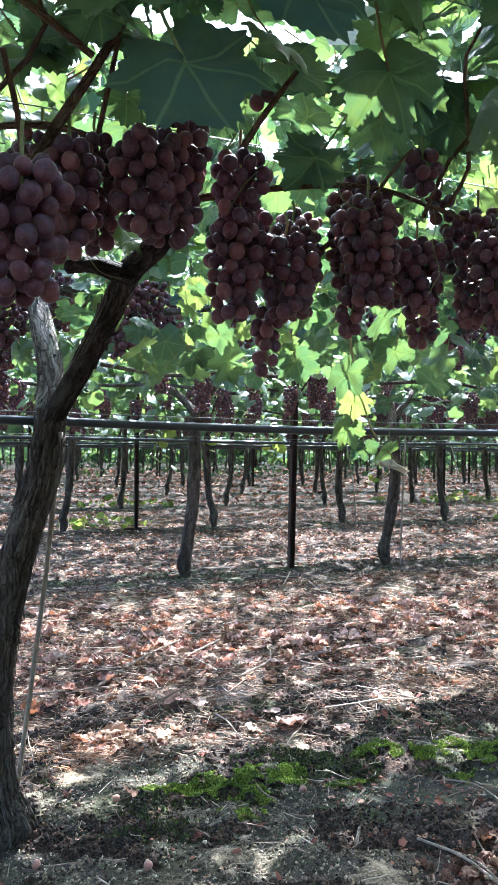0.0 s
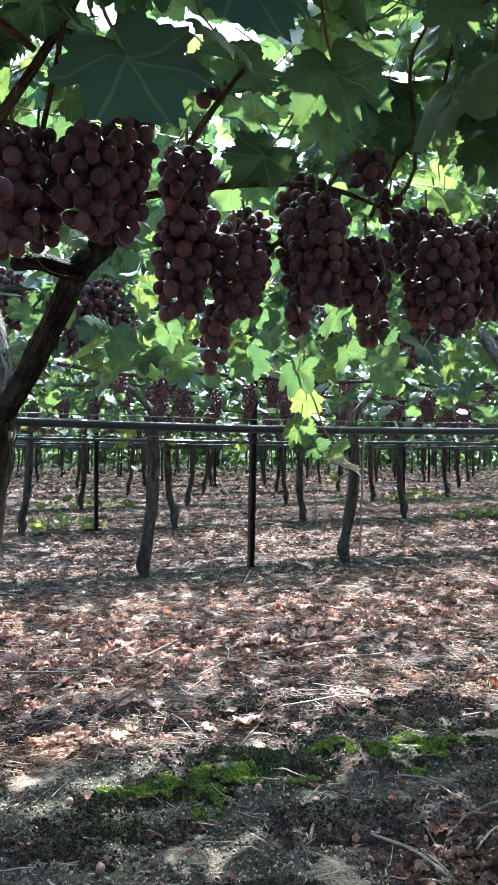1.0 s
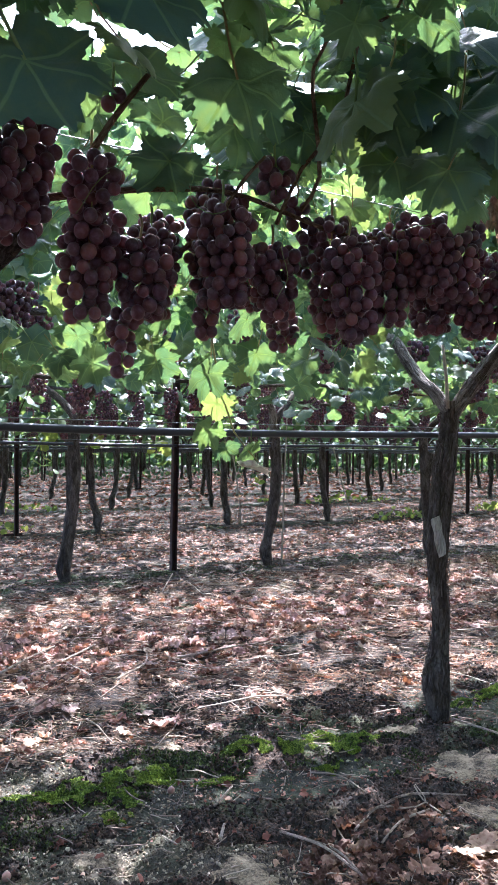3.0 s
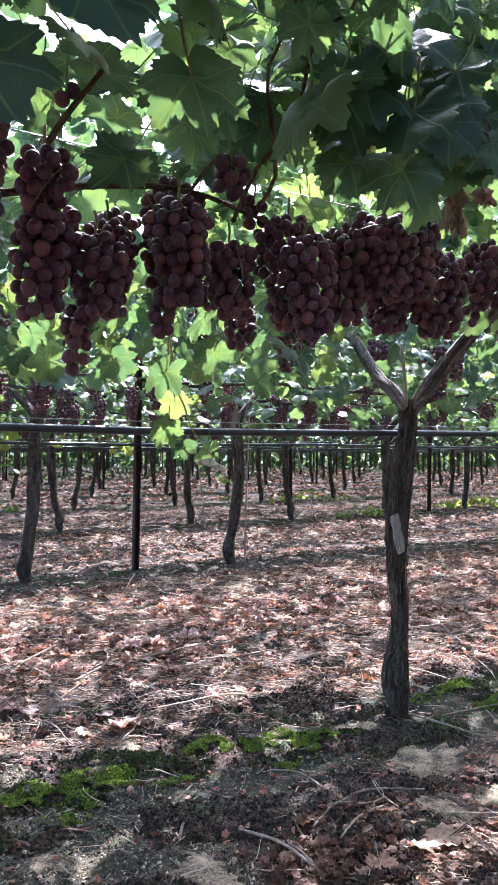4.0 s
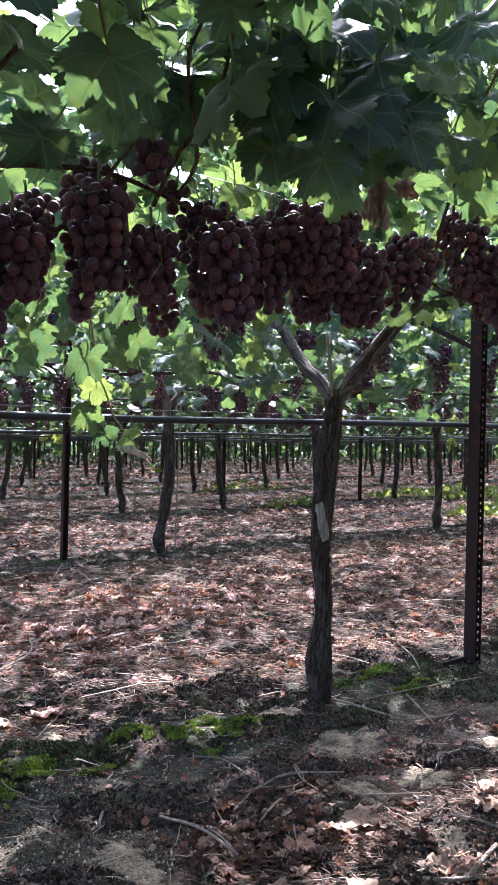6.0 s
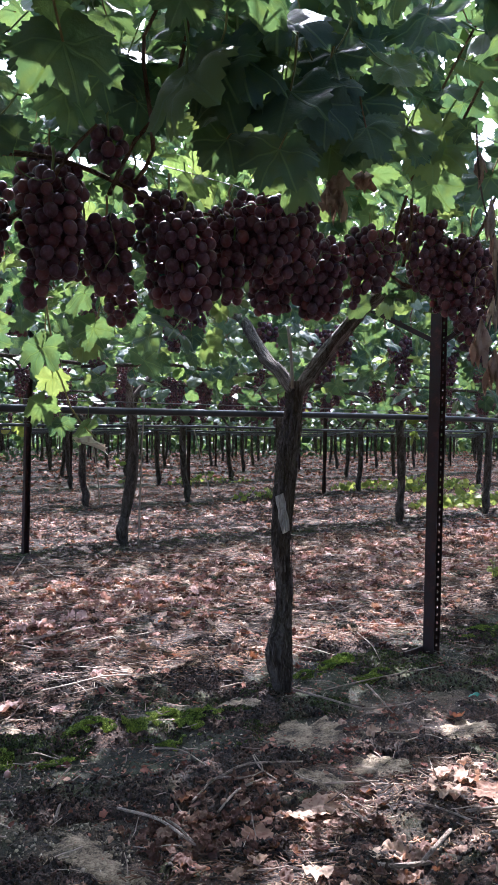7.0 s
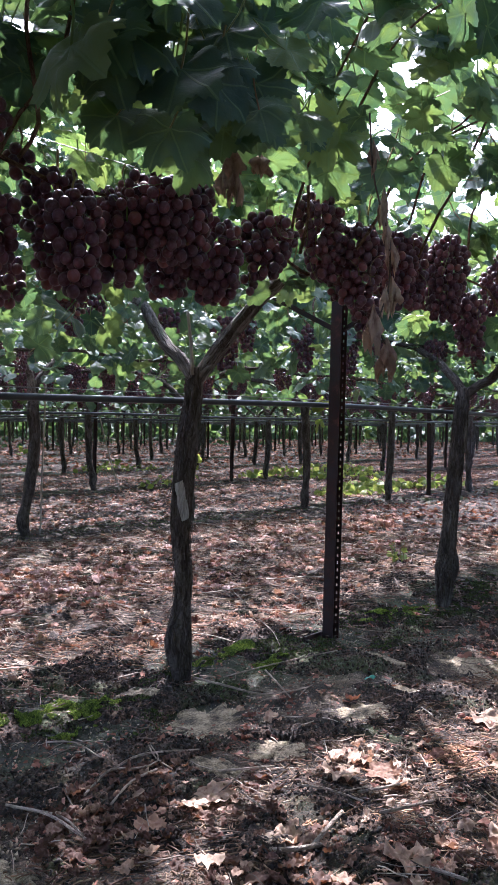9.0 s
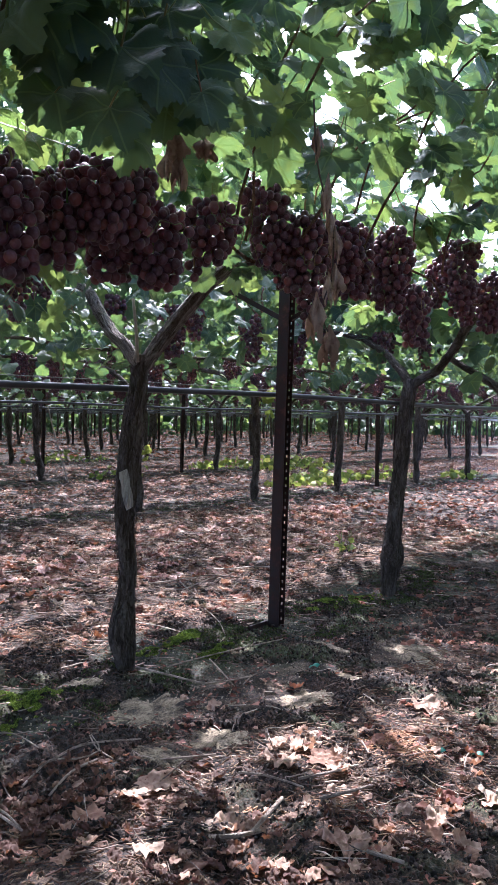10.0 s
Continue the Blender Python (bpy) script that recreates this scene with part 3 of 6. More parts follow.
# ---- steel posts, pipes, wires ----
def steel_post(seed=0):
    """A slotted channel post with two arms that hold the canopy wires."""
    root = tagged(new("steel_post"), "rusty dark steel trellis post with a slotted edge", "trellis post", "trellis posts of the rows")
    bm = bmesh.new()
    box_into(bm, -0.026, -0.022, -0.05, -0.023, 0.022, 1.62)
    box_into(bm, -0.026, 0.022, -0.05, 0.026, 0.025, 1.62)
    z = -0.05
    while z < 1.6:
        box_into(bm, 0.023, -0.022, z, 0.026, 0.022, z + 0.019)
        box_into(bm, 0.023, -0.022, z + 0.019, 0.026, -0.0115, z + 0.030)
        box_into(bm, 0.023, -0.005, z + 0.019, 0.026, 0.022, z + 0.030)
        z += 0.030
    part("channel", bm, steel_mat, root)
    bm = bmesh.new()
    box_into(bm, -0.16, 0.027, -0.03, 0.09, 0.037, 0.028)
    part("foot_plate", bm, steel_mat, root)
    for sd in (-1, 1):
        bm = bmesh.new()
        box_into(bm, -0.008, 0, -0.010, 0.008, 0.86, -0.007)
        box_into(bm, -0.008, 0, -0.007, -0.005, 0.86, 0.010)
        ob = part("arm", bm, steel_mat, root)
        ob.matrix_basis = pose(0, 0, 1.25, 0, 0, 0 if sd > 0 else 180) @ pose(0, 0.02, 0, 27, 0, 0)
    return root


post0 = steel_post()
post0.matrix_basis = pose(0.825, 0.0, 0.0, 0, 1.7, 8)
tagged(post0, "dark steel trellis post with bright slots, leaning slightly")
POSTS = [(0.73, 3.34), (7.36, 3.36), (0.58, 6.63), (7.13, 6.57), (6.56, 9.16), (0.0, 9.9), (13.9, 3.36), (13.6, 6.6), (13.2, 9.9), (-5.8, 0.0), (7.4, 0.05), (-5.8, -3.3), (0.8, -3.3)]
for k in range(4, 10):
    for j in range(0, 7):
        x = 0.4 - 0.1 * k + 6.6 * j
        if 0.12 * k * ROW - 2 < x < 2.4 * k * ROW and math.hypot(x, k * ROW) < 34:
            POSTS.append((x, k * ROW))
for x, y in POSTS:
    copy_thing(post0, pose(x, y, 0.0, random.uniform(-1, 1), random.uniform(-1, 1), random.uniform(-6, 6)) @ Matrix.Diagonal((0.78, 0.8, 1, 1)))["label"] = "rusty dark steel trellis post in a vine row"


def run_line(name, y, z, radius, x0, x1, material, label, category, group, sag=0.006, sides=8, step=0.4):
    pts, r = [], random.Random(int(y * 100) + int(z * 1000))
    x = x0
    while x < x1:
        pts.append((x, y + r.uniform(-0.004, 0.004), z + sag * math.sin(x * 1.9 + y) + r.uniform(-0.002, 0.002), radius))
        x += 0.55
    ob = new(name, tube_mesh(name, pts, material, sides=sides, step=step))
    return tagged(ob, label, category, group)


for k in range(-1, 10):
    y = k * ROW + 0.045
    x0, x1 = (-7, 14) if k < 2 else (-3, 12 + 2.2 * y)
    x1 = min(x1, 40)
    run_line("drip_pipe", y, 0.936 - 0.004 * k, 0.0112, x0, x1, pipe_mat, "black polythene drip pipe strung along the vine row", "pipe", "drip pipes", 0.006, 10 if k < 3 else 5)
    if k < 6:
        run_line("trellis_wire", y - 0.02, 0.958, 0.0015, x0, x1, wire_mat, "thin dull steel wire above the drip pipe", "wire", "trellis wires", 0.004, 5)
    if k < 3:
        for sd in (-1, 1):
            for u, z in ((0.45, 1.47), (0.78, 1.64)):
                run_line("trellis_wire", k * ROW + sd * u, z, 0.0014, x0, x1, wire_mat, "thin dull steel wire that carries the canopy", "wire", "trellis wires", 0.003, 4)


# ---- vines ----
def bark_strips(path, n, seed):
    """Loose shreds of bark that peel along a trunk."""
    r = random.Random(seed)
    line = catmull(path, 0.03)
    V, F = [], []
    for _ in range(n):
        i = r.randrange(1, len(line) - 5)
        L = r.randrange(3, 9)
        th, w, off = r.uniform(0, 6.28), r.uniform(0.0012, 0.004), r.uniform(0.0, 0.003)
        for j in range(min(L, len(line) - i)):
            c, rad = line[i + j, :3], line[i + j, 3]
            lift = off + (0.012 * r.random() if j in (0, L - 1) else 0.002)
            for s in (-1, 1):
                a = th + s * w / rad
                q = rad * 1.02 + lift
                V.append((c[0] + math.cos(a) * q, c[1] + math.sin(a) * q, c[2]))
            th += r.uniform(-0.05, 0.05)
            if j:
                b = len(V) - 4
                F.append((b, b + 1, b + 3, b + 2))
    me = mesh_from("loose_bark", V, F, [bark_mat])
    grain = me.attributes.new("grain", "FLOAT_VECTOR", "POINT")
    grain.data.foreach_set("vector", np.asarray(V, dtype=np.float32).ravel())
    return me


def place_canes(root, r, side, n, x0, x1, cordon_y, lo=0.35, hi=0.75):
    """Canes that rise outward from the cordon."""
    for _ in range(n):
        x = r.uniform(x0, x1)
        y = side * (cordon_y + r.uniform(-0.05, 0.08))
        z, L = 1.33 + r.uniform(-0.03, 0.05), r.uniform(lo, hi)
        dx = r.uniform(-0.9, 1.0)
        pts = []
        for f, up, out in ((0, 0, 0), (0.2, 0.16, 0.1), (0.45, 0.3, 0.22), (0.65, 0.46, 0.36), (0.85, 0.57, 0.52), (1.1, 0.64, 0.7), (1.35, 0.66, 0.88)):
            pts.append((x + dx * f * L + r.gauss(0, 0.018), y + side * out * L + r.gauss(0, 0.014), z + up * L + r.gauss(0, 0.014), 0.0046 - 0.002 * f))
        piece("cane", tube_mesh("cane", pts, cane_mat, sides=6, step=0.06, rough=0.12, seed=r.random() * 9), root)


# the three vines of the nearest row, drawn one by one
TRUNKS = {
    "a": [(-1.702, 0.0, -0.06, 0.066), (-1.706, 0, 0.03, 0.054), (-1.724, 0, 0.10, 0.0370), (-1.738, 0, 0.233, 0.0311), (-1.732, 0, 0.422, 0.0303), (-1.704, 0, 0.61, 0.0348), (-1.648, 0, 0.801, 0.0363), (-1.632, 0, 0.90, 0.0326), (-1.622, 0, 0.965, 0.0296)],
    "b": [(0.006, 0, -0.06, 0.0310), (0.004, 0, 0.03, 0.0310), (-0.004, 0, 0.085, 0.0380), (-0.014, 0, 0.14, 0.0400), (-0.012, 0, 0.19, 0.0350), (-0.004, 0, 0.25, 0.0285), (0.008, 0, 0.34, 0.0260), (-0.004, 0, 0.45, 0.0285), (-0.006, 0, 0.53, 0.0300), (0.000, 0, 0.63, 0.0335), (0.014, 0, 0.74, 0.0330), (0.024, 0, 0.83, 0.0325), (0.045, 0, 0.94, 0.0285), (0.052, 0, 1.045, 0.0275)],
    "c": [(1.735, 0, -0.06, 0.0360), (1.738, 0, 0.03, 0.0360), (1.744, 0, 0.10, 0.0410), (1.758, 0, 0.17, 0.0520), (1.764, 0, 0.22, 0.0470), (1.770, 0, 0.30, 0.0365), (1.80, 0, 0.5, 0.0343), (1.833, 0, 0.693, 0.0352), (1.877, 0, 0.95, 0.0334), (1.905, 0, 1.05, 0.0299)],
}
ARMS = {
    "a": [[(-1.632, 0.0, 0.93, 0.0258), (-1.582, -0.08, 1.042, 0.0267), (-1.565, -0.16, 1.109, 0.0241), (-1.55, -0.24, 1.171, 0.0232), (-1.544, -0.34, 1.223, 0.0224), (-1.534, -0.5, 1.25, 0.0206), (-1.53, -0.62, 1.30, 0.0155)],
          [(-1.636, 0.01, 0.92, 0.0275), (-1.612, 0.1, 1.069, 0.0284), (-1.612, 0.18, 1.146, 0.0275), (-1.608, 0.3, 1.25, 0.0258), (-1.59, 0.42, 1.31, 0.0224), (-1.58, 0.58, 1.33, 0.0172)]],
    "b": [[(0.050, 0.000, 1.000, 0.0255), (0.093, -0.070, 1.108, 0.0245), (0.107, -0.140, 1.181, 0.0235), (0.128, -0.240, 1.277, 0.0220), (0.153, -0.330, 1.333, 0.0205), (0.178, -0.420, 1.344, 0.0185), (0.194, -0.500, 1.361, 0.0150)],
          [(0.045, 0.0, 1.01, 0.0241), (0.035, 0.06, 1.08, 0.0224), (0.035, 0.12, 1.121, 0.0215), (0.058, 0.22, 1.209, 0.0206), (0.116, 0.34, 1.287, 0.0181), (0.19, 0.5, 1.34, 0.0155)]],
    "c": [[(1.90, 0.0, 1.02, 0.0224), (1.96, -0.05, 1.07, 0.0224), (1.996, -0.1, 1.105, 0.0215), (1.884, -0.25, 1.212, 0.0198), (1.66, -0.42, 1.29, 0.0189), (1.5, -0.6, 1.33, 0.0146)],
          [(1.90, 0.0, 1.02, 0.0224), (1.96, 0.08, 1.1, 0.0206), (2.013, 0.15, 1.141, 0.0198), (2.165, 0.3, 1.216, 0.0181), (2.3, 0.55, 1.33, 0.0155)]],
}
LABELS = {"a": "old grapevine with shredded grey bark and a dark forked trunk", "b": "Y-shaped old grapevine with flaking grey bark", "c": "grapevine with a slim dark trunk forking under the canopy"}
SPAN = {"a": (-2.55, -0.85), "b": (-0.85, 0.87), "c": (0.87, 2.6)}

def clear_of_bunches(p, lowest=1.40):
    """Keeps leaves from hiding the hanging bunches and the post in the camera's view."""
    if -0.5 <= p[1] < 0.05 and p[0] > 0.2 and p[2] < 1.34:
        return False
    if p[1] < -0.5:
        return p[2] > lowest + 0.12 * max(0, -0.7 - p[1])
    return True


def in_sun_gap(p):
    """Openings cut in the first row's leaf roof for sun on shoot and soil."""
    s = (p[2] - 1.1) / to_sun.z
    x, y = p[0] - s * to_sun.x, p[1] - s * to_sun.y
    if -1.45 < x < -0.85 and -0.52 < y < -0.22:
        return True
    s = p[2] / to_sun.z
    x, y = p[0] - s * to_sun.x, p[1] - s * to_sun.y
    if -0.7 < x < 0.7 and -1.25 < y < -0.55 and noise.noise(Vector((x * 5, y * 5, 31.0))) > 0.0:
        return True
    fine = 2.6 if p[0] < 0.5 else 5.5
    return p[1] > -0.3 and noise.noise(Vector((p[0] * fine, p[1] * fine, 11.0))) > 0.12


vines = {}
for key in "abc":
    root = tagged(new("grapevine"), LABELS[key], "grapevine", "grapevines of the rows")
    root.location = (0, 0, 0)
    vines[key] = root
    r = random.Random(ord(key))
    piece("trunk", tube_mesh("trunk", TRUNKS[key], bark_mat, sides=40, step=0.012, rough=0.22, ridges=9, seed=ord(key)), root)
    piece("loose_bark", bark_strips(TRUNKS[key], 220 if key == "a" else 70, ord(key)), root)["kind"] = "stuff"
    for arm in ARMS[key]:
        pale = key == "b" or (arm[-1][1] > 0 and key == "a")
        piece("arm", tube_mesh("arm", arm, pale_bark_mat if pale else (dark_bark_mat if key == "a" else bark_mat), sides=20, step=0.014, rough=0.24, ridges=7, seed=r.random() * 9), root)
        piece("loose_bark", bark_strips(arm, 60, r.random()), root)["kind"] = "stuff"
        ex, ey, ez, er = arm[-1]
        for sx in (() if key == "b" and ey > 0 else (-1, 1)):
            thick = 0.0065 if ey < 0 else 0.015
            wave = 0.05 if ey < 0 else 0.03
            pts = [(ex, ey, ez - 0.01, thick)]
            for q in range(1, 5):
                pts.append((ex + sx * q * 0.2, ey + r.uniform(-wave, wave), 1.335 + r.uniform(-wave, wave), thick * (1 - 0.12 * q)))
            piece("cordon", tube_mesh("cordon", pts, cane_mat if ey < 0 else bark_mat, sides=9, step=0.03, rough=0.25, seed=r.random() * 9), root)
    x0, x1 = SPAN[key]
    place_canes(root, r, -1, 7, x0, x1, 0.62)
    place_canes(root, r, 1, 5, x0, x1, 0.58)
    # leaves of the side that the path passes, one by one
    made = 0
    while made < (285 if key != "c" else 150):
        p = canopy_spot(r, -1, x0, x1)
        if not clear_of_bunches(p) or in_sun_gap(p):
            continue
        m = leaf_pose(p, r.uniform(0.065, 0.14), r, -1)
        piece("leaf", near_leaves[r.randrange(len(near_leaves))], root, m)
        made += 1
    # leaves near one spot left out to keep the post clear in view
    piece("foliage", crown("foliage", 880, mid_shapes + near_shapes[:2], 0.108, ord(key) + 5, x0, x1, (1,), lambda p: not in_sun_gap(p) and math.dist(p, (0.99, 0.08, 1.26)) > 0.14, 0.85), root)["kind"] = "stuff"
    piece("foliage", crown("foliage", 400 if key == "a" else (150 if key == "b" else 140), near_shapes, 0.108, ord(key) + 6, x0, x1, (-1,), lambda p: clear_of_bunches(p, 1.46) and not in_sun_gap(p), 0.55, 1.3), root)["kind"] = "stuff"
    piece("foliage", top_layer({"a": 420, "b": 120, "c": 110}[key], ord(key) + 8, x0 - (0.5 if key == "a" else 0), x1), root)["kind"] = "stuff"

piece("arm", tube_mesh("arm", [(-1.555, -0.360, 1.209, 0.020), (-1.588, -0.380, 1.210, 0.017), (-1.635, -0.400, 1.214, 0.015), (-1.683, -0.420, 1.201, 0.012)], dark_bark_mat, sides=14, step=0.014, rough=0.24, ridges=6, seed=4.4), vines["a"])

curtain(vines["b"], 60, 61, -1.4, -0.5, -0.18, 0.3, 1.08, 1.4)
curtain(vines["b"], 130, 62, -0.7, 1.0, 0.1, 0.75, 1.02, 1.42)
curtain(vines["c"], 110, 63, 0.9, 2.6, 0.05, 0.75, 1.02, 1.42)
curtain(vines["a"], 60, 64, -2.2, -0.9, 0.1, 0.7, 1.08, 1.4)
# leaves close behind the bunches
curtain(vines["a"], 90, 65, -2.0, -1.0, -0.5, -0.1, 1.26, 1.62, in_sun_gap)
curtain(vines["b"], 230, 66, -1.0, 0.5, -0.5, 0.0, 1.24, 1.66, in_sun_gap)
curtain(vines["c"], 90, 67, 0.5, 1.5, -0.4, 0.0, 1.26, 1.62, in_sun_gap)

# the peeled flap and the upright spur on the middle vine
v, f = [], []
for j in range(6):
    t = j / 5
    for s in (-1, 0, 1):
        w = 0.016 + 0.004 * math.sin(t * 3) + 0.003 * math.sin(j * 2.3)
        v.append((-0.016 + 0.022 * t + s * w * 0.8, -0.040 - 0.004 * (s == 0) - 0.010 * t + s * s * 0.002, 0.670 - 0.122 * t + 0.006 * s * (j in (0, 5))))
for j in range(5):
    for s in range(2):
        a = j * 3 + s
        f.append((a, a + 1, a + 4, a + 3))
flap_v = [(a, b, c) for a, b, c in v] + [(a, b + 0.003, c) for a, b, c in v]
flap_f = f + [tuple(q + len(v) for q in face[::-1]) for face in f]
flap = mesh_from("bark_flap", flap_v, flap_f, [flap_mat])
flap.attributes.new("grain", "FLOAT_VECTOR", "POINT").data.foreach_set("vector", np.asarray(flap_v, dtype=np.float32).ravel())
piece("bark_flap", flap, vines["b"], pose(0, 0, 0, 0, 0, -38), "pale peeled flap of bark")
piece("spur", tube_mesh("spur", [(0.02, -0.02, 1.02, 0.006), (0.012, -0.02, 1.12, 0.0055), (-0.004, -0.02, 1.225, 0.0045)], bamboo_mat, sides=8, rough=0.1), vines["b"], None, "thin grey upright stub")

# leaves that hang large in front of the path: place, width, turn
BIG = [
    ("a", (-1.649, -0.94, 1.359), 0.185, (66, -6, -20)), ("a", (-1.52, -0.99, 1.47), 0.17, (55, 20, 10)), ("a", (-1.72, -0.92, 1.47), 0.16, (50, -25, -50)),
    ("a", (-1.285, -0.85, 1.458), 0.165, (72, 8, -25)), ("a", (-1.329, -0.70, 1.365), 0.13, (64, -12, -30)), ("b", (-1.10, -0.62, 1.42), 0.14, (60, 15, 20)),
    ("b", (-1.09, -0.90, 1.45), 0.18, (60, 25, -75)), ("b", (-1.00, -0.93, 1.50), 0.17, (66, -10, -20)), ("b", (-0.90, -0.95, 1.46), 0.17, (52, 12, -50)),
    ("b", (-0.82, -0.92, 1.53), 0.17, (70, -20, -10)), ("b", (-0.95, -0.98, 1.56), 0.18, (40, 10, -40)), ("b", (-0.70, -0.88, 1.50), 0.15, (62, 5, -65)),
    ("b", (-0.52, -0.9, 1.50), 0.15, (58, -20, -30)), ("b", (-0.35, -0.85, 1.52), 0.15, (66, 20, -50)), ("b", (-0.12, -0.85, 1.50), 0.14, (60, -12, -70)),
    ("a", (-1.86, -0.86, 1.50), 0.16, (60, 20, -10)), ("a", (-1.42, -0.9, 1.56), 0.17, (45, 20, -40)), ("a", (-1.34, -0.95, 1.55), 0.16, (60, -20, 15)),
    ("b", (-0.9, -0.35, 1.83), 0.14, (60, 10, -30)), ("b", (-0.8, -0.3, 1.8), 0.13, (55, -15, -50)), ("b", (-1.13, -0.72, 1.6), 0.09, (65, 12, -20)),
]
r = random.Random(515)
for _ in range(22):
    BIG.append(("b", (r.uniform(-1.05, -0.4), r.uniform(-1.0, -0.75), r.uniform(1.48, 1.74)), r.uniform(0.11, 0.17), (r.uniform(45, 75), r.uniform(-25, 25), r.uniform(-80, 0))))
for _ in range(18):
    BIG.append(("b", (r.uniform(-1.0, -0.62), r.uniform(-0.98, -0.8), r.uniform(1.36, 1.56)), r.uniform(0.11, 0.15), (r.uniform(55, 80), r.uniform(-25, 25), r.uniform(-70, -10))))
for _ in range(9):
    BIG.append(("b", (r.uniform(-1.22, -0.98), r.uniform(-0.78, -0.6), r.uniform(1.44, 1.62)), r.uniform(0.1, 0.14), (r.uniform(50, 80), r.uniform(-25, 25), r.uniform(-60, 0))))
for i, (key, p, size, (rx, ry, rz)) in enumerate(BIG):
    # tip hangs down, the blade faces the alley
    m = pose(*p, 0, 0, rz) @ pose(0, 0, 0, -rx, ry, 180) @ pose(0, 0, 0, 0, 0, 35 if i == 0 else (37 * i) % 70 - 35)
    piece("leaf", near_leaves[i % len(near_leaves)], vines[key], m @ Matrix.Diagonal((size, size, size, 1)))

# canes drawn one by one over the nearest bunches
for key, pts in [
    ("a", [(-1.802, -0.74, 1.271, 0.0085), (-1.764, -0.75, 1.34, 0.008), (-1.721, -0.75, 1.413, 0.0075), (-1.661, -0.76, 1.528, 0.0065)]),
    ("a", [(-1.856, -0.82, 1.387, 0.004), (-1.833, -0.8, 1.314, 0.0042), (-1.82, -0.77, 1.256, 0.0045)]),
    ("a", [(-1.473, -0.70, 1.345, 0.006), (-1.434, -0.72, 1.414, 0.0055), (-1.358, -0.74, 1.525, 0.0045)]),
    ("a", [(-1.842, -0.82, 1.461, 0.006), (-1.791, -0.8, 1.446, 0.006), (-1.729, -0.78, 1.421, 0.0055)]),
    ("b", [(-1.217, -0.68, 1.294, 0.004), (-1.183, -0.7, 1.357, 0.0036), (-1.148, -0.72, 1.403, 0.003)]),
    ("b", [(-1.262, -0.53, 1.226, 0.006), (-1.196, -0.55, 1.281, 0.0056), (-1.133, -0.57, 1.311, 0.005)]),
]:
    piece("cane", tube_mesh("cane", pts, cane_mat, sides=8, step=0.02, rough=0.15, seed=pts[0][0]), vines[key])
r = random.Random(1212)
for _ in range(70):
    # thin curling tendrils among the bunches
    x, y, z = r.uniform(-1.95, 0.6), r.uniform(-0.85, -0.35), r.uniform(1.2, 1.45)
    pts, a = [], r.uniform(0, 6.28)
    for j in range(7):
        pts.append((x, y, z, 0.0009 - 0.00005 * j))
        a += r.uniform(-0.9, 0.9)
        x, y, z = x + 0.022 * math.cos(a), y + r.uniform(-0.012, 0.012), z + 0.022 * math.sin(a) - 0.006
    piece("tendril", tube_mesh("tendril", pts, stalk_mat, sides=4, step=0.012), vines["a" if x < -0.85 else "b"])

# a shoot that hangs down between two vines, with sunlit leaves
shoot = [(-1.14, -0.42, 1.36, 0.003), (-1.08, -0.38, 1.22, 0.0028), (-1.04, -0.36, 1.06, 0.0024), (-1.0, -0.37, 0.92, 0.002), (-0.95, -0.40, 0.85, 0.0014)]
piece("hanging_shoot", tube_mesh("hanging_shoot", shoot, stalk_mat, sides=5, step=0.05), vines["b"], None, "thin green hanging shoot")
SHOOT_LEAVES = [(-1.228, -0.445, 1.053, 0.104, -35), (-1.092, -0.415, 1.040, 0.117, 10), (-0.953, -0.385, 1.097, 0.097, -20), (-0.959, -0.355, 1.175, 0.114, 25), (-1.397, -0.445, 1.093, 0.071, -60), (-1.329, -0.415, 1.115, 0.046, 0), (-1.177, -0.385, 1.115, 0.048, 40), (-1.036, -0.355, 0.982, 0.084, -35), (-1.109, -0.445, 0.918, 0.086, 10), (-1.048, -0.415, 0.884, 0.064, -20), (-0.970, -0.385, 0.875, 0.079, 25), (-0.568, -0.355, 1.177, 0.057, -60), (-0.877, -0.445, 1.130, 0.057, 0)]
r = random.Random(99)
for _ in range(7):
    SHOOT_LEAVES.append((r.uniform(-1.42, -0.82), r.uniform(-0.42, -0.15), r.uniform(1.12, 1.3), r.uniform(0.06, 0.1), r.uniform(-60, 60)))
for i, (x, y, z, s, rz) in enumerate(SHOOT_LEAVES):
    piece("leaf", near_leaves[(i * 3) % 7], vines["b"], pose(x, y, z, 0, 0, rz) @ pose(0, 0, 0, -48 - 9 * (i % 3), 14 * (i % 3) - 12, 0) @ Matrix.Diagonal((s * 0.87, s * 0.87, s * 0.87, 1)))


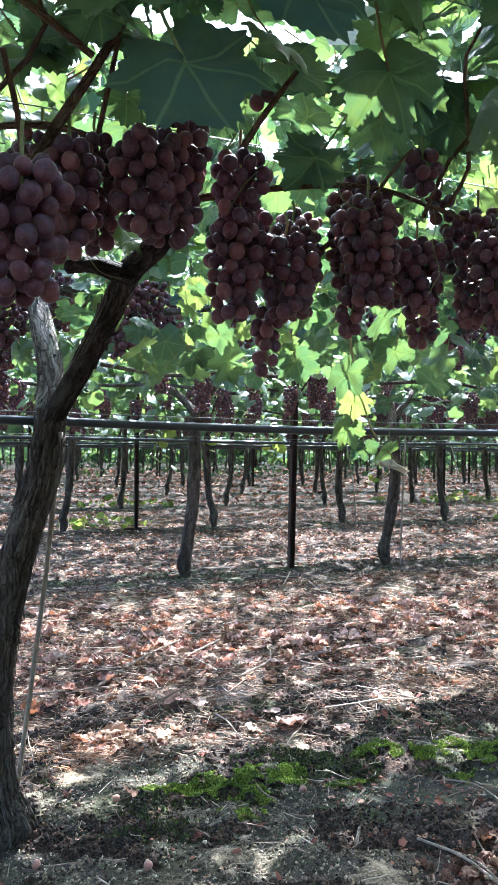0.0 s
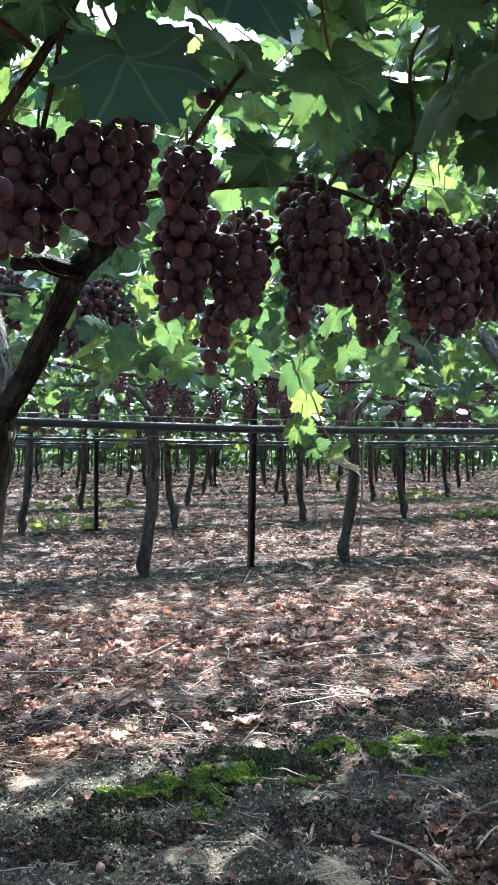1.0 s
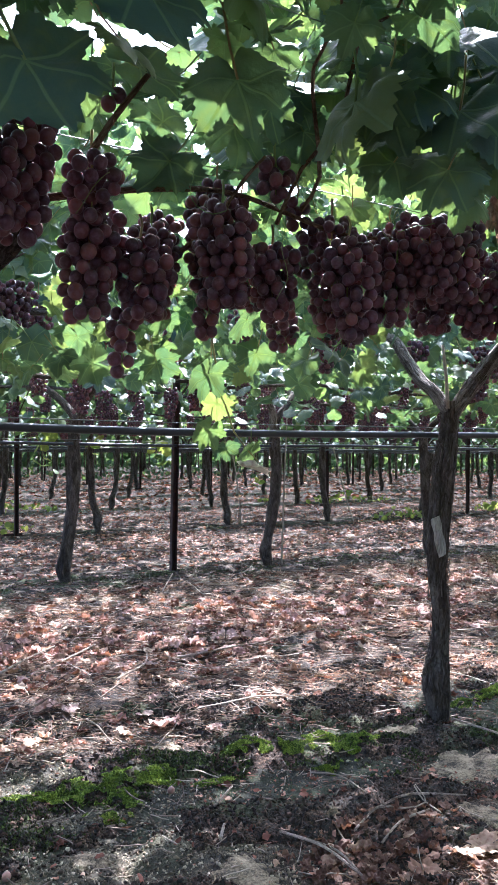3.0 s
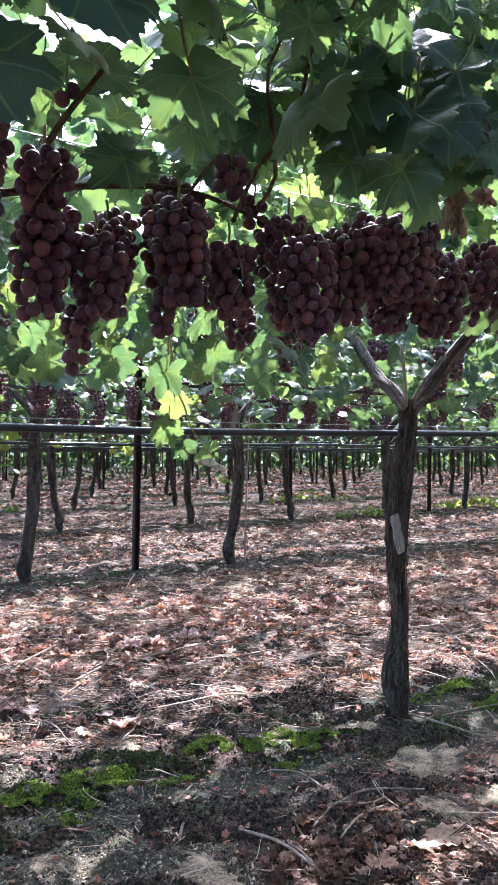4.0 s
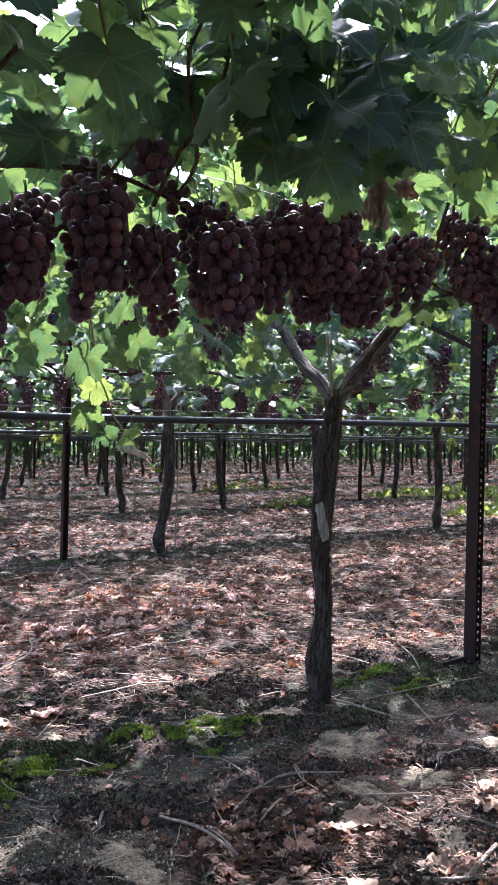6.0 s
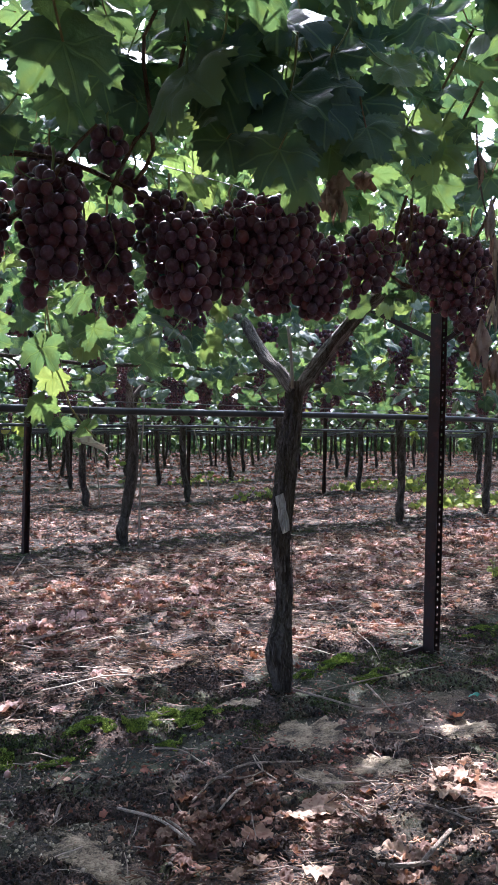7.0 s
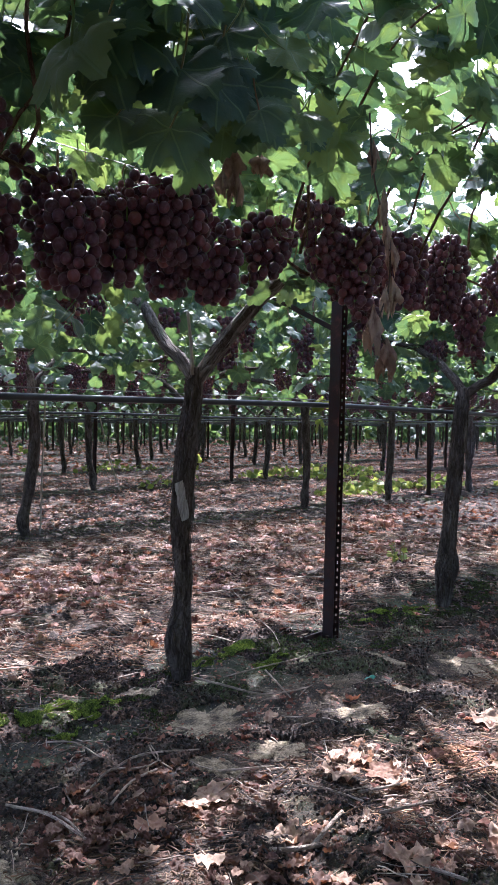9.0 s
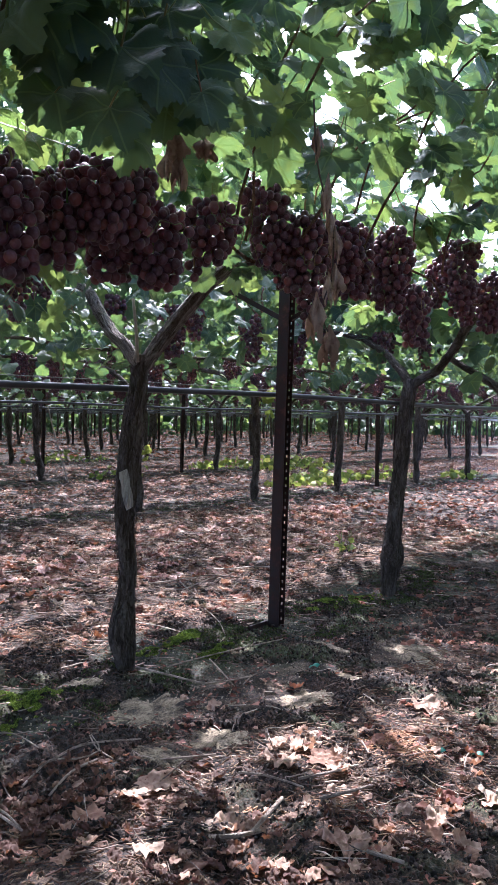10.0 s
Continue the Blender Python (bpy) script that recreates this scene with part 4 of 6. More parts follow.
def far_vine(seed, n, shapes, size, detail, shape=None, path=None, limbs=None):
    """A vine of the farther rows, about its foot, with its foliage joined."""
    r = random.Random(seed)
    root = tagged(new("grapevine"), "forked grapevine with dark trunk under a leafy canopy", "grapevine", "grapevines of the rows")
    lean, bow = r.uniform(-0.1, 0.1), r.uniform(-0.06, 0.06)
    fork = r.uniform(0.98, 1.08)
    if shape:
        lean, bow, fork = shape
    tr = path or [(0, 0, -0.05, 0.032), (0, 0, 0.03, 0.032), (-0.012, 0, 0.1, 0.045), (0, 0, 0.17, 0.045), (lean * 0.2 + bow * 0.6, 0, 0.27, 0.037), (lean * 0.4 + bow, 0, 0.45, 0.04), (lean * 0.75 + bow * 0.6, 0, 0.8, 0.041), (lean, 0, fork, 0.036)]
    piece("trunk", tube_mesh("trunk", tr, bark_mat, sides=16 if detail else 8, step=0.03 if detail else 0.1, rough=0.26, seed=seed), root)
    for sd in (-1, 1):
        dx = r.uniform(-0.2, 0.2)
        arm = [(lean, 0, fork - 0.03, 0.026), (lean + dx * 0.3, sd * 0.14, fork + 0.1, 0.026), (lean + dx * 0.7, sd * 0.36, fork + 0.22, 0.023), (lean + dx, sd * 0.58, 1.33, 0.02)]
        if limbs:
            arm = limbs[(sd + 1) // 2]
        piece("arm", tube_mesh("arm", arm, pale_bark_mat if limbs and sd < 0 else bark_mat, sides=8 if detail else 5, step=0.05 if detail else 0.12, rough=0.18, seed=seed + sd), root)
        if detail:
            piece("cordon", tube_mesh("cordon", [(x, sd * 0.6 + r.uniform(-0.03, 0.03), 1.33 + r.uniform(-0.03, 0.03), 0.013) for x in (-0.8, -0.4, 0, 0.4, 0.8)], bark_mat, sides=6, step=0.1, rough=0.2, seed=seed), root)
    piece("foliage", crown("foliage", n, shapes, size, seed + 3), root)["kind"] = "stuff"
    piece("foliage", roof(n // 14, shapes, size * 1.15, seed + 4), root)["kind"] = "stuff"
    return root


kinds = {
    0: [far_vine(100 + i, 1450, mid_shapes, 0.1, True) for i in range(3)],
    1: [far_vine(200 + i, 1250, far_shapes, 0.132, False) for i in range(3)],
    2: [far_vine(300 + i, 700, far_shapes, 0.18, False) for i in range(3)],
}
T2 = [(-0.056, 0.05, -0.05, 0.028), (-0.056, 0.05, 0.03, 0.028), (-0.077, 0.05, 0.128, 0.047), (-0.055, 0.05, 0.24, 0.040), (-0.01, 0.05, 0.446, 0.041), (0.02, 0.05, 0.746, 0.041), (0.005, 0.05, 0.93, 0.044), (0.0, 0.05, 1.02, 0.04)]
T2_ARMS = [[(0.0, 0.05, 0.98, 0.03), (-0.016, 0.04, 1.089, 0.03), (-0.043, 0.02, 1.216, 0.028), (-0.15, -0.05, 1.298, 0.024), (-0.3, -0.4, 1.34, 0.016)],
           [(0.0, 0.05, 1.0, 0.03), (0.034, 0.05, 1.154, 0.028), (0.13, 0.08, 1.25, 0.026), (0.214, 0.12, 1.333, 0.022), (0.282, 0.3, 1.38, 0.016)]]
T2_LEFT = [(-0.017, 0.08, -0.05, 0.032), (-0.017, 0.08, 0.02, 0.032), (-0.035, 0.08, 0.096, 0.046), (-0.012, 0.08, 0.25, 0.042), (0.022, 0.08, 0.477, 0.042), (0.038, 0.08, 0.86, 0.042), (0.034, 0.06, 1.1, 0.036)]
special = {1.60: far_vine(141, 1450, mid_shapes, 0.1, True, None, T2, T2_ARMS), -0.03: far_vine(142, 1450, mid_shapes, 0.1, True, (0.034, 0.02, 1.1), T2_LEFT), 3.11: far_vine(143, 1450, mid_shapes, 0.1, True, (-0.02, -0.05, 1.0))}
used = set()
SET = {1: [-1.68, -0.03, 1.60, 3.2, 4.75, 6.36, 8.3], 2: [-0.2, 1.45, 3.11, 4.61, 6.3, 8.0]}
bunch_kinds = [far_bunch(0.2, 0.11, 1), far_bunch(0.15, 0.1, 2), far_bunch(0.24, 0.13, 3)]
bunch_used = set()


def hang(x, y, z, r):
    b = r.randrange(3)
    m = pose(x, y, z, 0, 0, r.uniform(0, 360))
    if b not in bunch_used:
        bunch_used.add(b)
        bunch_kinds[b].matrix_basis = m
    else:
        copy_thing(bunch_kinds[b], m)


# rows -1 and -2 lie unseen behind the camera, added to cut sky light
for k in range(-2, 16):
    y = k * ROW
    lod = 0 if k == 1 else (1 if k in (-1, 0, 2, 3, 4, 5) else 2)
    lo, hi = 0.10 * y - 3.6, 2.35 * y + 4
    if k <= 0:
        lo, hi = -6, 8
    r = random.Random(900 + k)
    xs = list(SET.get(k, []))
    start = (xs[-1] + VINE) if xs else (-1.7 - 0.05 * k + VINE * math.floor(lo / VINE))
    if xs:
        q = xs[0] - VINE
        while q > lo:
            xs.append(q)
            q -= VINE
    while start < hi:
        xs.append(start)
        start += VINE
    for x in xs:
        if k == 0 and -2.4 < x < 2.4:
            continue
        if x < lo or math.hypot(x, y) > 54:
            continue
        i = r.randrange(3)
        jx = 0 if k in SET else r.uniform(-0.12, 0.12)
        m = pose(x + jx, y + r.uniform(-0.05, 0.05), 0, 0, 0, r.choice((0, 180)))
        src = kinds[lod][i]
        if k in SET and x in special:
            special[x].matrix_basis = pose(x, y, 0)
        elif (lod, i) not in used:
            used.add((lod, i))
            src.matrix_basis = m
        else:
            copy_thing(src, m)
        if 1 <= k <= 4 and math.hypot(x, y) < 19:
            for sd in (-1, 1):
                for _ in range((6, 4, 2, 2)[k - 1]):
                    hang(x + r.uniform(-0.75, 0.75), y + sd * r.uniform(0.4, 0.75), r.uniform(1.24, 1.40), r)
for x in (-2.2, -1.95, -1.8, -1.47, -1.25, -1.64, -1.32, -1.10, -0.85, -0.6, -0.35, -0.1, 0.15, 0.4, 0.7, 1.0, 1.3, 1.7, 2.1, 2.4, 2.8, 3.2):
    r = random.Random(int(x * 1000))
    hang(x, r.uniform(0.45, 0.72), r.uniform(1.3, 1.44), r)

# ---- the bunches that hang nearest: place, top, bottom, width ----
BUNCHES = [
    (-1.85, -0.95, 1.214, 1.034, 0.112), (-1.751, -0.74, 1.317, 1.135, 0.095), (-1.655, -0.76, 1.334, 1.175, 0.105), (-1.574, -0.72, 1.387, 1.182, 0.105),
    (-1.467, -0.70, 1.355, 1.235, 0.108), (-1.455, -0.66, 1.277, 1.081, 0.100), (-1.356, -0.64, 1.251, 1.095, 0.120), (-1.370, -0.60, 1.134, 1.003, 0.062),
    (-1.202, -0.66, 1.333, 1.124, 0.124), (-1.205, -0.62, 1.178, 1.078, 0.062), (-1.066, -0.62, 1.281, 1.123, 0.112), (-1.112, -0.70, 1.418, 1.333, 0.076),
    (-0.970, -0.56, 1.400, 1.328, 0.072), (-1.431, -0.70, 1.473, 1.425, 0.050), (-0.960, -0.72, 1.290, 1.081, 0.110), (-0.780, -0.66, 1.345, 1.136, 0.122),
    (-0.745, -0.72, 1.372, 1.195, 0.118), (-0.645, -0.70, 1.384, 1.19, 0.132), (-0.50, -0.62, 1.335, 1.133, 0.165), (-0.575, -0.56, 1.31, 1.145, 0.13), (-0.904, -0.42, 1.214, 1.096, 0.085),
    (-0.30, -0.62, 1.392, 1.215, 0.145), (-0.076, -0.60, 1.484, 1.245, 0.138), (-0.318, -0.58, 1.262, 1.170, 0.055), (0.043, -0.66, 1.420, 1.182, 0.140),
    (0.30, -0.62, 1.46, 1.24, 0.135), (0.41, -0.60, 1.46, 1.22, 0.12), (0.21, -0.58, 1.25, 1.11, 0.100), (0.609, -0.62, 1.484, 1.207, 0.155),
    (0.775, -0.60, 1.33, 1.098, 0.118), (1.093, -0.62, 1.54, 1.24, 0.145), (-1.69, -0.64, 1.365, 1.18, 0.100), (-1.80, -0.66, 1.30, 1.13, 0.105),
    (-1.42, -0.62, 1.31, 1.14, 0.09), (-1.16, -0.30, 1.405, 1.300, 0.1), (-0.57, -0.66, 1.52, 1.47, 0.065), (1.35, -0.66, 1.45, 1.2, 0.13), (1.6, -0.66, 1.45, 1.2, 0.13),
]
for i, (x, y, top, bottom, width) in enumerate(BUNCHES):
    grape_bunch(x, y, top, bottom, width, 40 + i, "dusty dark red grape bunch hanging below the canopy" if top - bottom > 0.12 else "small loose cluster of dark red grapes")


# bunches behind these, which fill the band under the canopy
r = random.Random(4242)
for i, (x, y, top, bottom, width) in enumerate(BUNCHES):
    if top - bottom < 0.12 or i % 2 or i < 4 or -0.5 < x < 0.0:
        continue
    b = bunch_kinds[i % 3]
    copy_thing(b, pose(x + r.uniform(0.03, 0.09), y + r.uniform(0.08, 0.2), bottom + (0.2, 0.15, 0.24)[i % 3] + r.uniform(0.02, 0.06), 0, 0, r.uniform(0, 360)))


# ---- what lies on the ground ----
def wither(shape, seed, amount):
    """Curls and puckers a leaf shape as it dries."""
    v, f, u, s = shape
    v = np.array(v, dtype=float)
    r = random.Random(seed)
    p = [r.uniform(0, 6.28) for _ in range(4)]
    d, a = np.hypot(v[:, 0], v[:, 1]), np.arctan2(v[:, 0], v[:, 1])
    v[:, 2] += amount * (0.75 * d * d * (0.5 + np.sin(2 * a + p[0])) + 0.13 * np.sin(15 * v[:, 0] + p[1]) * np.cos(13 * v[:, 1] + p[2]) + 0.22 * d * np.sin(9 * a + p[3]))
    shrink = 1 - 0.55 * amount * d * (1 + 0.6 * np.sin(2 * a + p[3]))
    v[:, 0] *= shrink
    v[:, 1] *= shrink
    return v, f, u, s


dead_shapes = [wither(leaf_shape(26, 4, 71 + i, curl=-0.1 + 0.22 * (i % 4), fold=0.15 - 0.15 * (i % 4), petiole=False, teeth=0.03, crumple=0.34), 71 + i, 0.5 + 0.12 * (i % 4)) for i in range(10)]

def fragment(seed):
    """A torn, curled scrap of dead leaf."""
    r = random.Random(seed)
    n = r.randrange(5, 8)
    V = [(0, 0, 0.12)]
    for k in range(n):
        a, q = 2 * math.pi * (k + r.uniform(-0.3, 0.3)) / n, r.uniform(0.25, 0.62)
        V.append((q * math.cos(a), q * math.sin(a) * 0.65, r.gauss(0, 0.17)))
    return np.array(V), [(0, 1 + k, 1 + (k + 1) % n) for k in range(n)], np.zeros((n + 1, 2)), [0] * n


dead_mid = [wither(leaf_shape(11, 2, 171 + i, curl=-0.2 + 0.2 * (i % 4), fold=0.2, petiole=False, teeth=0.0, crumple=0.36), 171 + i, 0.7) for i in range(6)]
dead_low = [fragment(81 + i) for i in range(7)]


# bare places in the mulch: x, y, half widths
BARE = [(-1.03, -0.56, 0.050, 0.140), (-0.38, -0.53, 0.050, 0.085), (-0.15, -0.29, 0.115, 0.106), (-0.35, -0.54, 0.040, 0.073), (-0.18, -0.57, 0.061, 0.088), (-1.05, -0.50, 0.067, 0.053), (-0.17, -0.28, 0.126, 0.099), (-0.35, -0.55, 0.040, 0.074), (-0.16, -0.58, 0.050, 0.084), (0.23, -0.57, 0.093, 0.076), (0.47, -0.59, 0.040, 0.062), (0.91, -0.56, 0.109, 0.129), (0.71, -0.34, 0.060, 0.125), (-1.31, -0.28, 0.040, 0.035), (-0.16, 0.02, 0.067, 0.081), (-0.86, 0.27, 0.051, 0.050), (-1.29, -0.29, 0.040, 0.041), (-1.48, 0.25, 0.085, 0.063), (-0.63, 2.62, 0.248, 0.202), (1.10, 2.55, 0.091, 0.161), (-0.04, 2.68, 0.126, 0.162)]


def row_gap(y):
    d = (y + 1.65) % 3.3 - 1.65
    return abs(d)


def spread(x, y, sparse):
    """How thick the litter lies: drifts along the rows, thin wheel tracks, little under the vines."""
    heap = 0.8 * noise.noise(Vector((x * 0.8, y * 2.4, 4.0))) + 0.7 * noise.noise(Vector((x * 3.2, y * 5.5, 8.0)))
    if any(((x - bx) / rx) ** 2 + ((y - by) / ry) ** 2 < 0.8 for bx, by, rx, ry in BARE):
        return 0.06
    if x < -0.95 and -1.5 < y < 0.22:
        return 0.05
    g = row_gap(y)
    if g < 0.3:
        return sparse * (0.6 + heap)
    thick = 0.45 if 0.62 < g < 1.0 else 0.75
    return thick * (0.6 + 1.1 * heap)


def litter(name, n, box, shapes, lo, hi, seed, lift=0.012, sector=False, sparse=0.17, material=None, label="reddish brown fallen vine leaves scattered between the rows"):
    r = random.Random(seed)
    out, which = [], []
    while len(out) < n:
        x, y = r.uniform(box[0], box[2]), r.uniform(box[1], box[3])
        if sector and not (0.08 * y - 2.5 < x < 2.5 * y + 6):
            continue
        if r.random() > spread(x, y, sparse):
            continue
        s = r.uniform(lo, hi)
        m = pose(x, y, ground_height(x, y) + lift * r.uniform(0.2, 1.2), 0, 0, r.uniform(0, 360)) @ pose(0, 0, s * 0.06, r.gauss(0, 13) + r.choice((0, 180)), r.gauss(0, 13), 0)
        out.append(np.array(m @ Matrix.Diagonal((s, s * r.uniform(0.6, 1.1), s * r.uniform(0.3, 0.7), 1))))
        which.append(r.randrange(len(shapes)))
    ob = new(name, join_copies(name, shapes, np.array(out), np.array(which), material or dead_mat, [material or dead_mat]))
    return tagged(ob, label, "leaf litter", kind="stuff")


litter("leaf_litter", 1100, (-2.3, -1.7, 4.6, 3.6), dead_shapes, 0.03, 0.07, 5)
litter("leaf_litter", 14000, (-2.3, -1.7, 4.8, 3.6), dead_mid + dead_low, 0.012, 0.034, 15)
litter("leaf_litter", 8000, (4.6, -1.5, 16, 3.6), dead_low, 0.03, 0.08, 16)
litter("leaf_litter", 1900, (-1.8, 0.35, 4.6, 3.0), dead_shapes, 0.03, 0.085, 35, 0.014, False, 0.3, tan_mat, "pale tan fallen vine leaves lying on the litter")
litter("leaf_litter", 1200, (-1.8, 0.35, 4.6, 3.0), dead_shapes, 0.04, 0.08, 36)
litter("leaf_litter", 230, (-1.05, -1.25, -0.35, -0.5), dead_shapes, 0.02, 0.055, 37, 0.016, False, 1.0, leafmould_mat, "crumpled brown vine leaves heaped on the mulch")
litter("leaf_litter", 130, (-0.6, -1.5, 0.9, -0.7), dead_shapes, 0.02, 0.065, 38, 0.016, False, 1.0, tan_mat, "pale tan fallen vine leaves lying on the litter")
litter("leaf_litter", 420, (-1.7, 0.95, 4.6, 2.5), dead_shapes, 0.04, 0.105, 41, 0.026, False, 0.3, pink_mat, "dusty pink curled vine leaves drifted along the alley")
litter("leaf_litter", 420, (-1.7, 0.8, 4.6, 2.6), dead_shapes, 0.045, 0.1, 42, 0.024, False, 0.3, red_mat, "rust red curled vine leaves drifted along the alley")
litter("leaf_litter", 260, (-1.0, -1.05, -0.45, -0.42), dead_shapes, 0.02, 0.055, 43, 0.022, False, 1.0, leafmould_mat, "crumpled brown vine leaves heaped on the mulch")
litter("leaf_litter", 1100, (-1.6, 3.5, 9.0, 6.0), dead_mid, 0.035, 0.08, 44, 0.02, True, 0.2, pink_mat, "dusty pink curled vine leaves drifted along the alley")
litter("leaf_crumbs", 26000, (-2.3, -1.7, 5.0, 3.6), dead_low, 0.005, 0.018, 6, 0.008, False, 0.6)
litter("mulch", 30000, (-2.3, -1.7, 3.8, 1.4), dead_low, 0.004, 0.013, 26, 0.008, False, 0.6, mulch_mat, "dark brown crumbled mulch of rotting leaves")
litter("leaf_litter", 30000, (-2, 3.5, 24, 10.5), dead_mid, 0.015, 0.05, 7, 0.016, True, 0.17)
litter("leaf_litter", 6000, (-2, 3.5, 16, 7.5), dead_mid, 0.02, 0.055, 27, 0.016, True, 0.1, tan_mat, "pale tan fallen vine leaves lying on the litter")
litter("leaf_litter", 9000, (-2, 3.5, 18, 8.5), dead_low, 0.02, 0.06, 28, 0.012, True, 0.9, leafmould_mat, "dark brown leaf mould under the litter")
litter("leaf_litter", 24000, (0, 10.5, 50, 32), dead_low, 0.06, 0.14, 8, 0.012, True)


def twigs(name, n, box, lo, hi, seed, label, spots=None, material=None, stack=0.014, wide=1.0):
    r = random.Random(seed)
    V, F = [], []
    for _ in range(n):
        x, y = r.uniform(box[0], box[2]), r.uniform(box[1], box[3])
        if spots:
            c = r.choice(spots)
            x, y = r.gauss(c[0], c[2]), r.gauss(c[1], c[3])
        L, a = r.uniform(lo, hi) * r.uniform(0.5, 1), r.uniform(0, math.pi)
        w = r.uniform(0.0006, 0.0017) * (1 + L * 3) * wide
        bend = r.gauss(0, 0.06)
        z0 = r.uniform(0.003, stack)
        b = len(V)
        for j in range(4):
            t = j / 3 - 0.5
            cx, cy = x + math.cos(a) * t * L - math.sin(a) * bend * L * (t * t - 0.1), y + math.sin(a) * t * L + math.cos(a) * bend * L * (t * t - 0.1)
            cz = ground_height(cx, cy) + z0 + min(0.01, 0.07 * L) * r.random()
            for k in range(3):
                th = k * 2.094
                V.append((cx - math.sin(a) * w * math.cos(th), cy + math.cos(a) * w * math.cos(th), cz + w * math.sin(th)))
        for j in range(3):
            for k in range(3):
                F.append((b + j * 3 + k, b + j * 3 + (k + 1) % 3, b + j * 3 + 3 + (k + 1) % 3, b + j * 3 + 3 + k))
    return tagged(new(name, mesh_from(name, V, F, [material or twig_mat])), label, "twigs", kind="stuff")


twigs("dry_twigs", 8000, (-2.3, -1.7, 4.5, 3.4), 0.02, 0.12, 11, "thin dry twigs and stalks strewn over the soil")
twigs("wood_chips", 13000, (-1.25, -1.65, 1.6, -0.62), 0.008, 0.045, 13, "short dark chips of shredded cane covering the soil", None, chip_mat, 0.012, 1.25)
twigs("dry_stalks", 24000, (-1.95, 0.25, 3.8, 3.0), 0.012, 0.08, 19, "fine tan bits of dry stalk matted over the soil", None, stalk_bits_mat, 0.026, 0.85)
twigs("dry_stalks", 14000, (-1.95, 0.25, 3.8, 3.0), 0.01, 0.07, 20, "fine dark bits of dry stalk matted over the soil", None, chip_mat, 0.024, 1.0)
twigs("dry_straw", 2200, (0, 0, 1, 1), 0.015, 0.07, 14, "loose straw in thin patches, coloured orange as sun dapples", [(-0.77, 2.25, 0.25, 0.07), (-0.45, 2.36, 0.2, 0.06), (-1.47, 0.39, 0.08, 0.05), (-0.07, 0.37, 0.15, 0.06), (0.1, 0.68, 0.2, 0.08), (0.9, 1.4, 0.3, 0.12)], dapple_straw_mat)
twigs("dry_straw", 800, (0, 0, 1, 1), 0.012, 0.05, 17, "loose straw in thin patches, coloured orange as sun dapples", [(0.09, -0.935, 0.05, 0.03), (0.1, -1.03, 0.06, 0.035), (-0.39, -1.03, 0.06, 0.02), (-0.45, -0.94, 0.04, 0.025), (0.156, -0.95, 0.04, 0.03)], dapple_straw_mat)
twigs("dry_twigs", 800, (-1.8, 0.3, 4.5, 3.0), 0.12, 0.5, 18, "long thin dry stalks lying across the litter", None, None, 0.03)
twigs("dry_twigs", 3000, (-2.0, 3.4, 12, 9), 0.08, 0.35, 12, "thin dry twigs and stalks strewn over the soil")


def mulch_heap(x, y):
    """How much rotted mulch lies at a place, and from which amount it covers the soil."""
    heap = noise.noise(Vector((x * 2.7, y * 4.0, 9.0))) + 0.55 * noise.noise(Vector((x * 9, y * 9, 3.0))) + 0.3 * noise.noise(Vector((x * 27, y * 27, 6.0)))
    for bx, by, rx, ry in BARE:
        q = ((x - bx) / rx) ** 2 + ((y - by) / ry) ** 2
        if q < 1.5:
            heap -= 0.5 * (1.5 - q)
    g = row_gap(y)
    edge = 0.06 if g < 0.5 or y < -0.4 else 0.06 + 0.28 * (g - 0.5)
    if g < 0.24:
        edge = -0.08 if x > -1.0 else 0.08
    elif -0.5 < y < -0.24 and x > -1.0:
        edge = -0.04
    elif 0.24 < y < 0.62:
        edge = 0.0
    if y > 2.6:
        edge = -0.3 + max(0, g - 0.26) * 2.6
    return heap, edge


def mulch_rise(heap, edge):
    return min(0.016, 0.06 * max(-0.1, heap - edge))


def mulch_bed(x0, y0, x1, y1, cell, rough):
    """Low crumbly heaps of black rotted leaves with ragged edges."""
    nx, ny = int((x1 - x0) / cell), int((y1 - y0) / cell)
    V, index, F, keep = [], {}, [], {}
    for j in range(ny + 1):
        for i in range(nx + 1):
            x, y = x0 + i * cell, y0 + j * cell
            heap, edge = mulch_heap(x, y)
            if heap > edge - 0.12:
                index[i, j] = len(V)
                q = Vector((x * 75 * rough, y * 75 * rough, 0.5))
                lump = 0.007 * noise.noise(q) + 0.005 * noise.noise(q * 2.3)
                V.append((x + 0.3 * cell * noise.noise(q * 3), y + 0.3 * cell * noise.noise(q * 3.3), ground_height(x, y) + mulch_rise(heap, edge) + lump))
    for (i, j), a in index.items():
        b, c, d = index.get((i + 1, j)), index.get((i + 1, j + 1)), index.get((i, j + 1))
        if b is not None and c is not None and d is not None:
            F.append((a, b, c, d))
    ob = new("mulch_bed", mesh_from("mulch_bed", V, F, [bed_mat], None, False))
    return tagged(ob, "black crumbly heaps of rotted leaves on the soil", "mulch", "mulch beds", "stuff")


mulch_bed(-2.1, -1.5, 1.9, 0.75, 0.0085, 1.0)
mulch_bed(1.9, -1.2, 4.5, 0.75, 0.02, 0.5)
mulch_bed(-1.9, 0.75, 4.0, 2.6, 0.018, 0.6)
mulch_bed(-2.0, 2.75, 9.0, 3.9, 0.024, 0.45)
mulch_bed(-1.5, 6.1, 14.0, 7.1, 0.05, 0.25)


